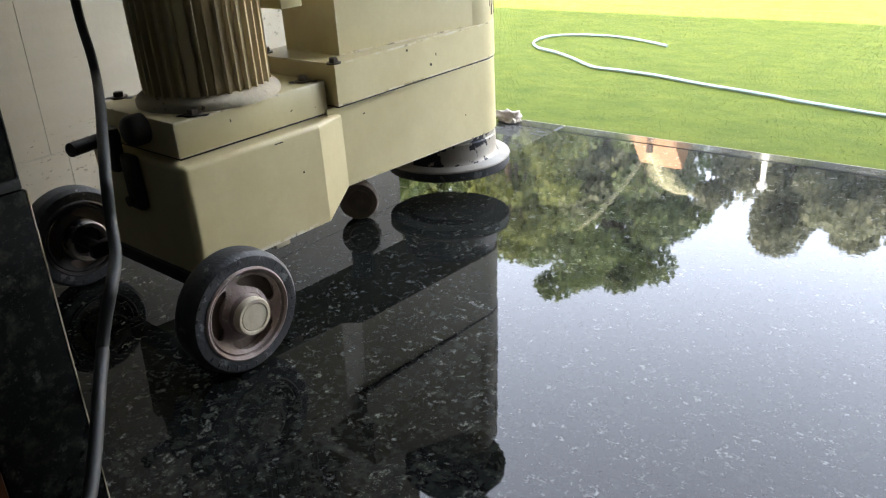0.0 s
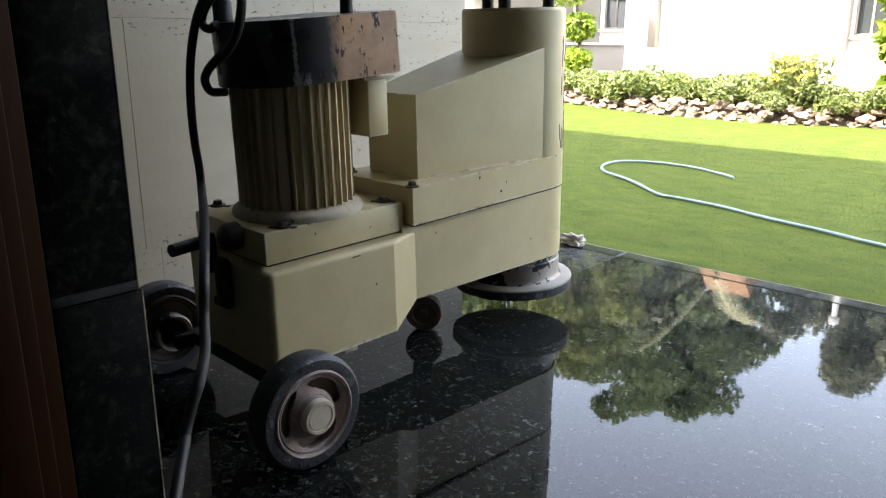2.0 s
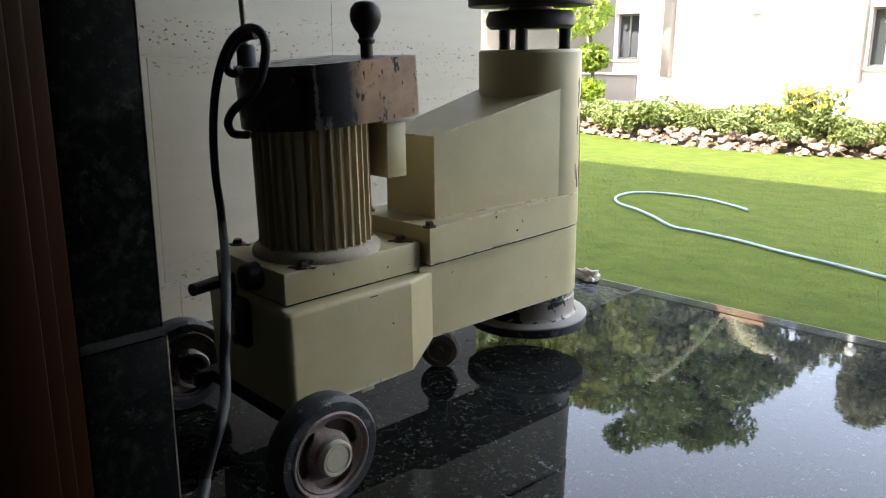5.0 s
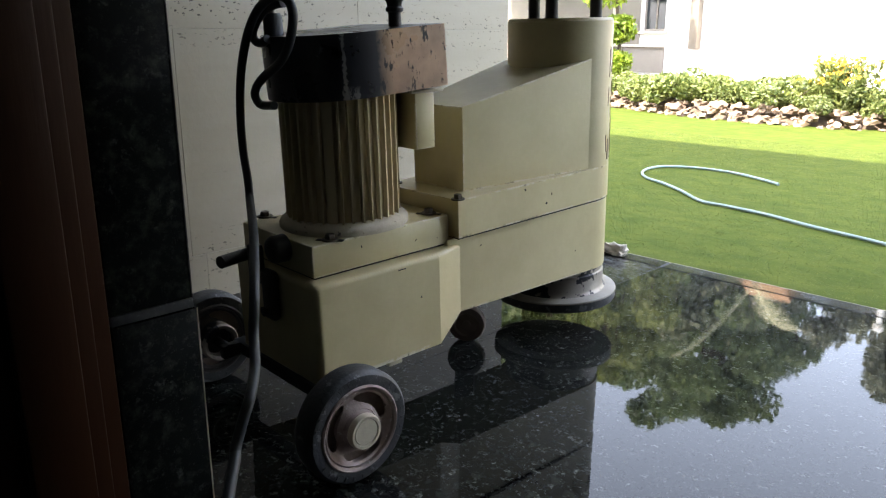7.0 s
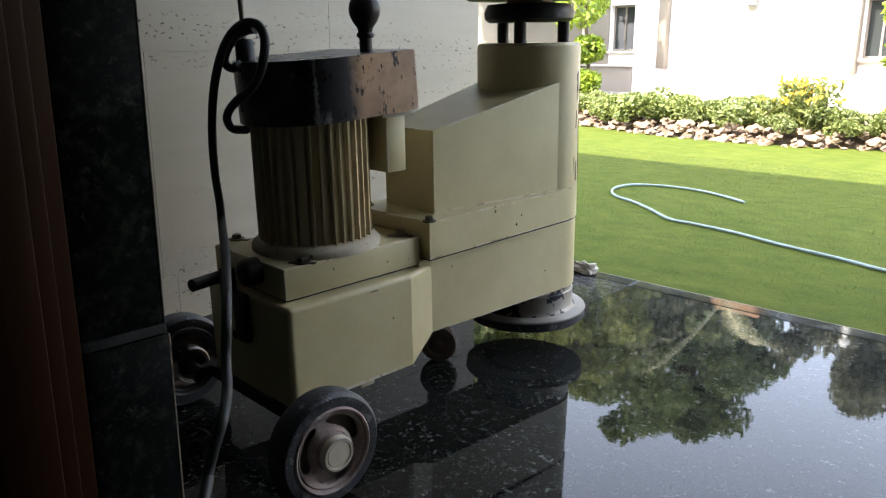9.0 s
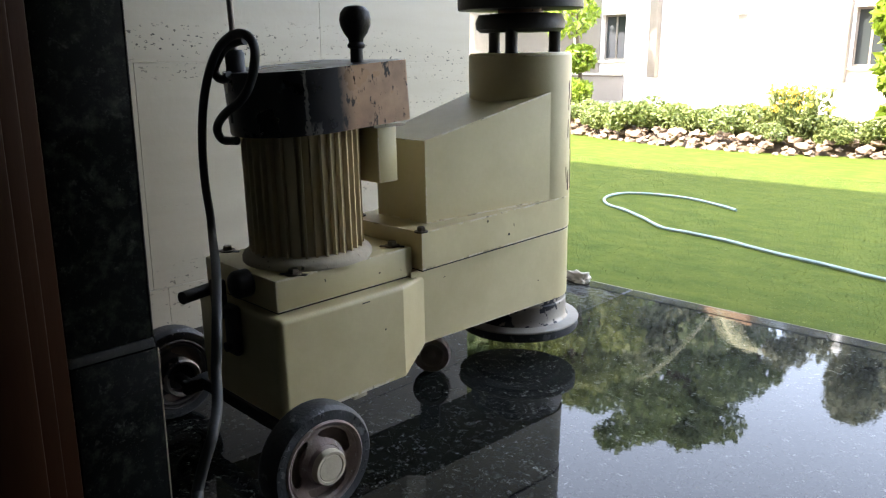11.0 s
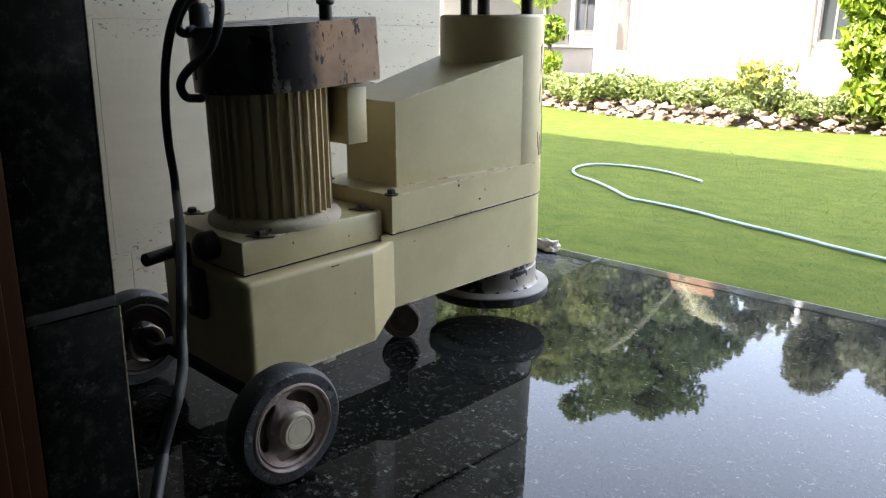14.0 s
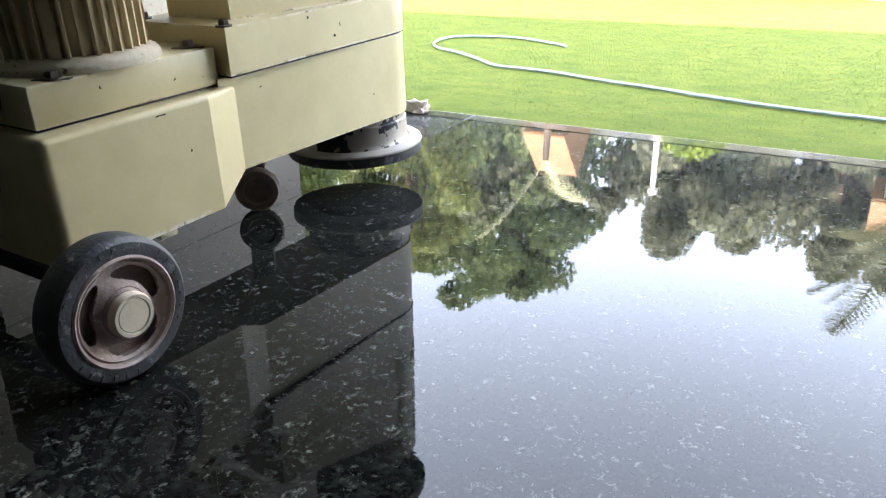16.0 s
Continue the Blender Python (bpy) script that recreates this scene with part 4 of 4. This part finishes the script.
window(WX0, WX1, WZ0, WZ1)
window(VX0, VX1, VZ0, VZ1)
# this pilaster and the next carry their side shade as colour
part("pilaster", box(-6.81, -6.66, FY - 0.15, FY, 0.473, 2.3, 0.01), M_SHADY, HOUSE, "beige pilaster darkened for its shaded side")
part("downpipe", lathe([(0.03, 0.92), (0.03, 2.3)], (-6.02, FY - 0.045, 0), 14), M_FRAME, HOUSE)
part("pilaster", box(-3.775, -3.675, FY - 0.15, FY, 0.445, 2.3, 0.01), M_SHADY, HOUSE, "beige pilaster darkened for its shaded side")
lx, lz = -5.29, 1.535
lamp = thing("wall_lamp", "small grey box lamp on the white house wall", "wall lamp", (lx, FY, lz))
part("housing", box(lx - 0.09, lx + 0.09, FY - 0.15, FY - 0.02, lz - 0.09, lz + 0.09, 0.008), M_LAMP, lamp)
part("wall_plate", box(lx - 0.05, lx + 0.05, FY - 0.02, FY, lz - 0.05, lz + 0.05, 0.003), M_LAMP, lamp)

# ---- planting bed with rubble edging ----
rng = random.Random(11)


def bed_edge(x):
    """Front line of the planting bed."""
    return 8.14 + 0.08 * math.sin(x * 1.3) + (0.42 * (-4.2 - x) if x < -4.2 else 0) + (0.45 * (min(x, -1.8) + 3.1) if x > -3.1 else 0)


bed = bmesh.new()
nx = 60
rows_v = []
for i in range(nx + 1):
    x = -13 + 17 * i / nx
    rows_v.append([bed.verts.new((x, y, z)) for y, z in ((bed_edge(x) + 0.1, LAWN - 0.02), (bed_edge(x) + 0.2, LAWN + 0.1), (bed_edge(x) + 0.8, LAWN + 0.16), (FY, LAWN + 0.10))])
for a, b in zip(rows_v, rows_v[1:]):
    for k in range(3):
        bed.faces.new((a[k], b[k], b[k + 1], a[k + 1]))
solid("planting_bed", bed, M_SOIL, "raised bed of dark garden soil", "flower bed", "", "structure")


def stone_mesh(seed):
    r = random.Random(seed)
    own = bmesh.new()
    bmesh.ops.create_icosphere(own, subdivisions=2, radius=1)
    off = Vector((r.uniform(0, 50), r.uniform(0, 50), r.uniform(0, 50)))
    for v in own.verts:
        d = v.co.normalized()
        k = 0.8 + 0.5 * noise.noise(d * 1.6 + off) + 0.32 * noise.cell(d * 2.4 + off)
        v.co = Vector((d.x * 0.125 * k, d.y * 0.09 * k, max(d.z, -0.75) * 0.075 * k + 0.05))
    return own


stones = [solid("edging_stone", stone_mesh(s), M_STONE, "rough warm-toned rubble stone edging the bed", "stone", "bed edging stones", smooth=12) for s in range(5)]
x = -8.6
count = 0
while x < 0.6:
    for row in range(3):
        m = pose(x + rng.uniform(-0.04, 0.04) + 0.06 * row, bed_edge(x) + row * 0.075 + rng.uniform(-0.02, 0.02), LAWN - 0.015 + row * 0.062, rng.uniform(-8, 8), rng.uniform(-8, 8), rng.uniform(-35, 35))
        s = rng.uniform(0.32, 0.85)
        if count < 5:
            ob = stones[count]
            ob.matrix_basis = m @ Matrix.Diagonal((s, s, s, 1))
        else:
            src = stones[count % 5]
            ob = src.copy()
            scene.collection.objects.link(ob)
            ob.matrix_basis = m @ Matrix.Diagonal((s, s, s, 1))
        count += 1
    x += rng.uniform(0.13, 0.20)


def shrub(seed, radius, height, n, size, material):
    r = random.Random(seed)
    t = thing("shrub", "low leafy green shrub behind the stone edging", "shrub", (0, 0, 0), "bed shrubs")
    lobes = [(r.uniform(-0.6, 0.6) * radius, r.uniform(-0.5, 0.5) * radius, r.uniform(0.35, 0.8) * height, r.uniform(0.3, 0.5) * radius) for _ in range(9)]

    def place():
        lx_, ly_, lz_, lr = r.choice(lobes)
        d = Vector((r.gauss(0, 1), r.gauss(0, 1), r.gauss(0, 1))).normalized() * lr * r.uniform(0.5, 1.0) ** 0.5
        return (lx_ + d.x, ly_ + d.y, max(0.02, lz_ + d.z * 0.8))

    v, f = leaves(n, size, place, r)
    ob = stuff_mesh("foliage", v, f, material)
    ob.parent = t
    st = None
    for _ in range(5):
        a = r.uniform(0, 6.28)
        st = tube([(0, 0, 0), (0.15 * radius * math.cos(a), 0.15 * radius * math.sin(a), height * 0.4), (0.5 * radius * math.cos(a), 0.5 * radius * math.sin(a), height * 0.75)], 0.008, 5, 3, st, 0.003)
    ob = link_mesh("stem", st, M_BARK)
    ob.parent = t
    return t


kinds = [shrub(s, 0.44, 0.40, 2600, 0.034, M_SHRUB) for s in (1, 2, 3)]
placed = 0
for i in range(34):
    x = -8.4 + i * 0.27 + rng.uniform(-0.08, 0.08)
    y = bed_edge(x) + rng.uniform(0.16, 0.7)
    s = rng.uniform(0.55, 1.25) * (0.75 if x > -3.4 else 1.0)
    m = pose(x, y, LAWN + 0.07, 0, 0, rng.uniform(0, 360))
    if placed < 3:
        kinds[placed].matrix_basis = m
        kinds[placed].scale = (s, s, 0.86 * s)
    else:
        c = copy_thing(kinds[i % 3], m)
        c.scale = (s, s, 0.86 * s)
    placed += 1


def flowers(seed, cx, cy):
    r = random.Random(seed)
    t = thing("flower_clump", "tall thin clump of yellow flowers", "flowers", (cx, cy, LAWN + 0.12), "flower clumps")
    heads, stems = [], None
    for _ in range(26):
        a, q = r.uniform(0, 6.28), r.uniform(0, 0.34)
        top = (q * math.cos(a), q * math.sin(a), r.uniform(0.3, 0.58))
        stems = tube([(0.3 * top[0], 0.3 * top[1], 0), top], 0.003, 4, 1, stems)
        heads.append(top)

    def near_head():
        h = r.choice(heads)
        return (h[0] + r.gauss(0, 0.014), h[1] + r.gauss(0, 0.014), h[2] + r.gauss(0, 0.01))

    def along():
        h = r.choice(heads)
        k = r.uniform(0.2, 0.95)
        return (h[0] * k + r.gauss(0, 0.02), h[1] * k + r.gauss(0, 0.02), h[2] * k)

    ob = tagged(link_mesh("stem", stems, M_SHRUB), kind="stuff")
    ob.parent = t
    v, f = leaves(260, 0.022, near_head, r)
    ob = tagged(stuff_mesh("blossom", v, f, M_FLOWER), kind="stuff")
    ob.parent = t
    v, f = leaves(500, 0.03, along, r, 0.2, 3.0)
    ob = stuff_mesh("foliage", v, f, M_SHRUB)
    ob.parent = t


for k, (cx, cy) in enumerate(((-3.30, 8.70), (-3.05, 8.62), (-3.18, 8.85), (-2.95, 8.80))):
    flowers(40 + k, cx, cy)


def cloud_bush(seed, cx, cy, balls, leaf=0.05):
    """A clipped bush of leafy balls up a thin trunk."""
    r = random.Random(seed)
    t = thing("clipped_bush", "bright green bush clipped into stacked leafy balls", "bush", (cx, cy, LAWN + 0.1))
    tr = tube([(0, 0, 0), (0.04, 0.02, 0.6), (-0.03, 0.0, 1.3), (0.02, 0, balls[-1][2])], 0.035, 8, 5, None, 0.015)
    for bx, by, bz, br in balls:
        tr = tube([(0, 0, max(bz - 0.15, 0.05)), (bx * 0.6, by * 0.6, bz - 0.03), (bx, by, bz)], 0.016, 6, 4, tr, 0.006)
    ob = link_mesh("trunk", tr, M_BARK)
    ob.parent = t
    for bx, by, bz, br in balls:
        def place():
            d = Vector((r.gauss(0, 1), r.gauss(0, 1), r.gauss(0, 1))).normalized()
            q = br * (0.55 + 0.45 * r.random() ** 0.5) * (1 + 0.25 * noise.noise(d * 2 + Vector((bz, bx, seed))))
            return (bx + d.x * q, by + d.y * q, bz + d.z * q * 0.8)
        v, f = leaves(1100, leaf, place, r)
        ob = stuff_mesh("leaf_ball", v, f, M_CLOUD)
        ob.parent = t


cloud_bush(61, -6.41, 9.6, [(0.02, 0, 0.42, 0.22), (0.04, 0.0, 0.88, 0.24), (-0.16, 0, 1.50, 0.42), (-0.2, 0, 2.1, 0.4)])
cloud_bush(62, -2.14, 8.9, [(0.16, 0, 0.26, 0.36), (0.10, 0.0, 0.74, 0.36), (0.02, 0, 1.25, 0.34), (0.06, 0, 1.75, 0.36)], 0.082)


# ---- trees, pole and roof beyond the house, mirrored in the floor ----
def tree(seed, height, spread, leaf_n, material, leaf=0.28):
    r = random.Random(seed)
    t = thing("tree", "tall leafy garden tree behind the house", "tree", (0, 0, 0), "garden trees")
    trunk = tube([(0, 0, 0), (r.uniform(-0.3, 0.3), 0, height * 0.3), (r.uniform(-0.5, 0.5), 0.2, height * 0.6), (0, 0, height * 0.92)], height * 0.022, 9, 5, None, height * 0.005)
    tips = []
    for k in range(20):
        a = r.uniform(0, 6.28)
        z0 = height * r.uniform(0.22, 0.8)
        q = spread * r.uniform(0.45, 1.0) * (1.15 - 0.75 * z0 / height)
        end = (q * math.cos(a), q * math.sin(a), min(z0 + height * r.uniform(0.06, 0.22), height))
        trunk = tube([(0, 0, z0), (end[0] * 0.5, end[1] * 0.5, z0 + (end[2] - z0) * 0.4), end], height * 0.008, 5, 3, trunk, height * 0.002)
        tips.append((end, r.uniform(0.16, 0.30) * spread))
        tips.append(((end[0] * 0.55, end[1] * 0.55, (z0 + end[2]) / 2), r.uniform(0.14, 0.26) * spread))
    tips.append(((0, 0, height * 0.93), 0.2 * spread))
    ob = link_mesh("trunk", trunk, M_BARK)
    ob.parent = t

    def place():
        c, q = r.choice(tips)
        d = Vector((r.gauss(0, 1), r.gauss(0, 1), r.gauss(0, 1))).normalized() * q * r.uniform(0.2, 1.0) ** 0.5
        return (c[0] + d.x, c[1] + d.y, c[2] + d.z * 0.75)

    v, f = leaves(leaf_n, leaf, place, r, 0.2, 1.6)
    ob = stuff_mesh("crown", v, f, material)
    ob.parent = t
    return t


T1 = tree(71, 15.0, 4.6, 15000, M_TREE, 0.21)
T2 = tree(72, 12.3, 4.4, 20000, M_CONIFER, 0.2)
T3 = tree(73, 11.0, 3.0, 9000, M_TREE3, 0.17)
T1.matrix_basis = pose(-16.8, 28.0, LAWN, 0, 0, 20)
T2.matrix_basis = pose(-7.3, 30.0, LAWN, 0, 0, 75)
T3.matrix_basis = pose(-13.2, 20.6, LAWN, 0, 0, 140)
for src, x, y, rz, s in ((T1, -13.6, 29.0, 200, 1.03), (T1, -13.0, 27.5, 75, 0.97), (T1, -12.0, 29.5, 260, 0.93), (T2, -12.6, 27.5, 30, 0.93), (T2, -6.4, 29.0, 160, 0.95), (T1, -20.5, 27.0, 300, 0.97), (T2, -4.4, 30.5, 300, 1.0), (T2, -0.9, 30.0, 120, 1.02), (T2, 1.6, 31.0, 10, 0.96),
                         (T2, 4.6, 30.0, 210, 1.0), (T2, 8.5, 29.0, 80, 1.0), (T1, -25.0, 25.0, 110, 0.95), (T2, 13.0, 28.0, 240, 1.0), (T3, -16.5, 19.0, 30, 0.95)):
    c = copy_thing(src, pose(x, y, LAWN, 0, 0, rz))
    c.scale = (s, s, s)
SHADE = tree(77, 6.6, 2.7, 17000, M_TREE, 0.15)
SHADE.matrix_basis = pose(-9.75, 9.5, LAWN, 0, 0, 60)
tagged(SHADE, "leafy garden tree shading the white house", "tree", "garden trees")


def palm(seed, cx, cy, height, fronds, length, low, high, first, material):
    """first = (bearing, lift) of one frond that stands out; the others spread round it."""
    r = random.Random(seed)
    t = thing("palm_tree", "palm tree with long drooping feathered fronds", "palm", (cx, cy, LAWN), "palms")
    ob = link_mesh("trunk", tube([(0, 0, 0), (0.1, 0, height * 0.5), (0, 0, height)], 0.13, 10, 6, None, 0.09), M_BARK)
    ob.parent = t
    for k in range(fronds):
        a = 2 * math.pi * k / fronds * 2.4 + r.uniform(-0.2, 0.2)
        lift = r.uniform(low, high)
        L = length * r.uniform(0.85, 1.1)
        if k == 0:
            a, lift, L = *first, length
        rib = [Vector((math.cos(a) * L * q * (1 - 0.15 * q), math.sin(a) * L * q * (1 - 0.15 * q), height + L * (lift * q - 0.75 * q * q))) for q in [i / 14 for i in range(15)]]
        v, f = [], []
        for i in range(1, 15):
            d = (rib[i] - rib[i - 1]).normalized()
            side = d.cross(Vector((0, 0, 1))).normalized()
            for sgn in (-1, 1):
                for h in (0.0, 0.5):
                    base = rib[i - 1].lerp(rib[i], h)
                    ln = 0.66 * math.sin(math.pi * (0.12 + 0.8 * i / 15)) * (L / 2.6)
                    tip = base + side * sgn * ln + d * ln * 0.6 - Vector((0, 0, 0.25 * ln))
                    n0 = len(v)
                    v += [base - d * 0.04, base + d * 0.04, tip]
                    f.append((n0, n0 + 1, n0 + 2))
        for i in range(14):
            n0 = len(v)
            w = Vector((-math.sin(a), math.cos(a), 0)) * 0.025
            v += [rib[i] - w, rib[i] + w, rib[i + 1] + w * 0.8, rib[i + 1] - w * 0.8]
            f.append((n0, n0 + 1, n0 + 2, n0 + 3))
        ob = stuff_mesh("frond", v, f, material)
        ob.parent = t


palm(81, 0.95, 20.0, 5.8, 16, 2.6, 0.9, 2.0, (2.44, 2.13), M_PALM)
palm(82, -7.96, 19.0, 5.66, 2, 2.57, 1.0, 1.5, (math.pi, 1.81), M_PALM2)
pole = thing("light_pole", "tall white light pole behind the house", "pole", (-5.65, 21.5, LAWN))
part("shaft", lathe([(0.10, LAWN), (0.075, 6.62)], (-5.65, 21.5, 0), 14), M_POLE, pole)
part("lamp_head", lathe([(0.05, 6.60), (0.13, 6.64), (0.15, 6.74), (0.08, 6.82)], (-5.65, 21.5, 0), 16), M_POLE, pole)
villa = thing("villa", "distant villa with an orange tiled roof", "house", (-9.6, 25, LAWN))
part("wall", box(-10.5, -9.4, 23.9, 26.1, LAWN, 6.0), M_PLINTH, villa)
part("roof", prism([(-10.7, 23.6), (-9.2, 23.6), (-9.2, 25.0), (-9.2, 26.4), (-10.7, 26.4), (-10.7, 25.0)], 6.0, 9.2, 0, 1, lambda x, y: 6.1 + 1.7 * (1 - abs(y - 25.0) / 1.4)), M_TILE, villa, "orange tiled roof")

villa_far = thing("villa", "distant white villa with an orange tiled roof", "house", (1.6, 27, LAWN))
part("wall", box(0.2, 3.4, 25.9, 28.1, LAWN, 7.4), M_HOUSE, villa_far)
part("roof", prism([(-0.1, 25.6), (3.7, 25.6), (3.7, 27.0), (3.7, 28.4), (-0.1, 28.4), (-0.1, 27.0)], 7.4, 9.0, 0, 1, lambda x, y: 7.5 + 1.5 * (1 - abs(y - 27.0) / 1.4)), M_TILE, villa_far, "orange tiled roof")

# ---- rag at the floor's edge ----
RAGX, RAGY = -1.54, 2.195
rag = bmesh.new()
bmesh.ops.create_icosphere(rag, subdivisions=4, radius=1)
for v in rag.verts:
    d = v.co.normalized()
    k = 0.8 + 0.5 * noise.noise(d * 1.5) + 0.22 * noise.noise(d * 3.6) + 0.06 * noise.noise(d * 9)
    v.co = Vector((RAGX + d.x * 0.055 * k, RAGY + d.y * 0.032 * k, 0.004 + max(0, (d.z + 0.35)) * 0.032 * k))
solid("cleaning_rag", rag, M_RAG, "crumpled dirty white rag on the granite edge", "rag")

# ---- grass blades on the near lawn ----
gr = np.random.default_rng(5)
N = 220000
gx = gr.uniform(-5.5, 1.2, N)
gy = EDGE + 0.02 + 4.6 * gr.random(N) ** 1.4
ga = gr.uniform(0, 2 * np.pi, N)
gh = gr.uniform(0.002, 0.007, N)
gw = gr.uniform(0.0012, 0.0024, N) * (1 + (gy - EDGE) * 0.35)
lean = gr.normal(0, 0.016, (N, 2))
turn = np.where(np.cos(ga) * lean[:, 1] - np.sin(ga) * lean[:, 0] < 0, -1.0, 1.0)   # blades show their upper side
ga = ga + np.pi * (turn < 0)
vv = np.empty((N, 3, 3))
vv[:, 0] = np.stack([gx - gw * np.cos(ga), gy - gw * np.sin(ga), np.full(N, LAWN - 0.006)], 1)
vv[:, 1] = np.stack([gx + gw * np.cos(ga), gy + gw * np.sin(ga), np.full(N, LAWN - 0.006)], 1)
vv[:, 2] = np.stack([gx + lean[:, 0], gy + lean[:, 1], LAWN + gh], 1)
me = bpy.data.meshes.new("grass")
me.from_pydata(vv.reshape(-1, 3).tolist(), [], np.arange(N * 3).reshape(N, 3).tolist())
me.materials.append(M_BLADE)
tagged(new("grass", me), "short mown grass blades of the lawn", "grass", "", "stuff")

# ---- granite slabs of the floor and travertine slabs of the wall, last ----
def slab(name, x0, x1, y0, y1, z0, z1, material, parent, bev):
    return part(name, box(x0, x1, y0, y1, z0, z1, bev, 1), material, parent)


JX = -1.362
xs = [FLOOR_X0 + 0.004, JX, JX + 1.4, JX + 2.8, 4.0]
ys = [-5.0, -3.2, -1.4, 0.40, 2.172]
for i in range(len(xs) - 1):
    for k in range(len(ys) - 1):
        slab("granite_slab", xs[i] + 0.0006, xs[i + 1] - 0.0006, ys[k] + 0.0006, ys[k + 1] - 0.0006, -0.028, 0.0, M_FLOOR2 if (i == 0 and k == 3) else M_FLOOR, floor_ob, 0.0006)
for i in range(len(xs) - 1):
    slab("edging_strip", xs[i] + 0.001, xs[i + 1] - 0.001, 2.1735, EDGE - 0.0085, -0.05, 0.001, M_STRIP, floor_ob, 0.004)
    slab("pale_arris", xs[i] + 0.001, xs[i + 1] - 0.001, EDGE - 0.008, EDGE, -0.05, -0.001, M_EDGE, floor_ob, 0.002)
wall_ob = bpy.data.objects["wall_west"]
zs = [-0.05, 0.134, 0.734, 1.334, 1.934, 2.6, 3.4, 4.2]
for k in range(len(zs) - 1):
    off = 0.0 if k % 2 else -0.62
    yy = [0.398] + [q for q in (0.95 + off, 1.55 + (0.0 if k == 2 else off * 0.9)) if q < EDGE - 0.1] + [EDGE - 0.002]
    yy = sorted({q for q in yy if q >= 0.398})
    for a, b in zip(yy, yy[1:]):
        slab("travertine_slab", WALL_X - 0.012, WALL_X, a + 0.0004, b - 0.0004, zs[k] + 0.0004, zs[k + 1] - 0.0004, M_TRAV, wall_ob, 0.0005)
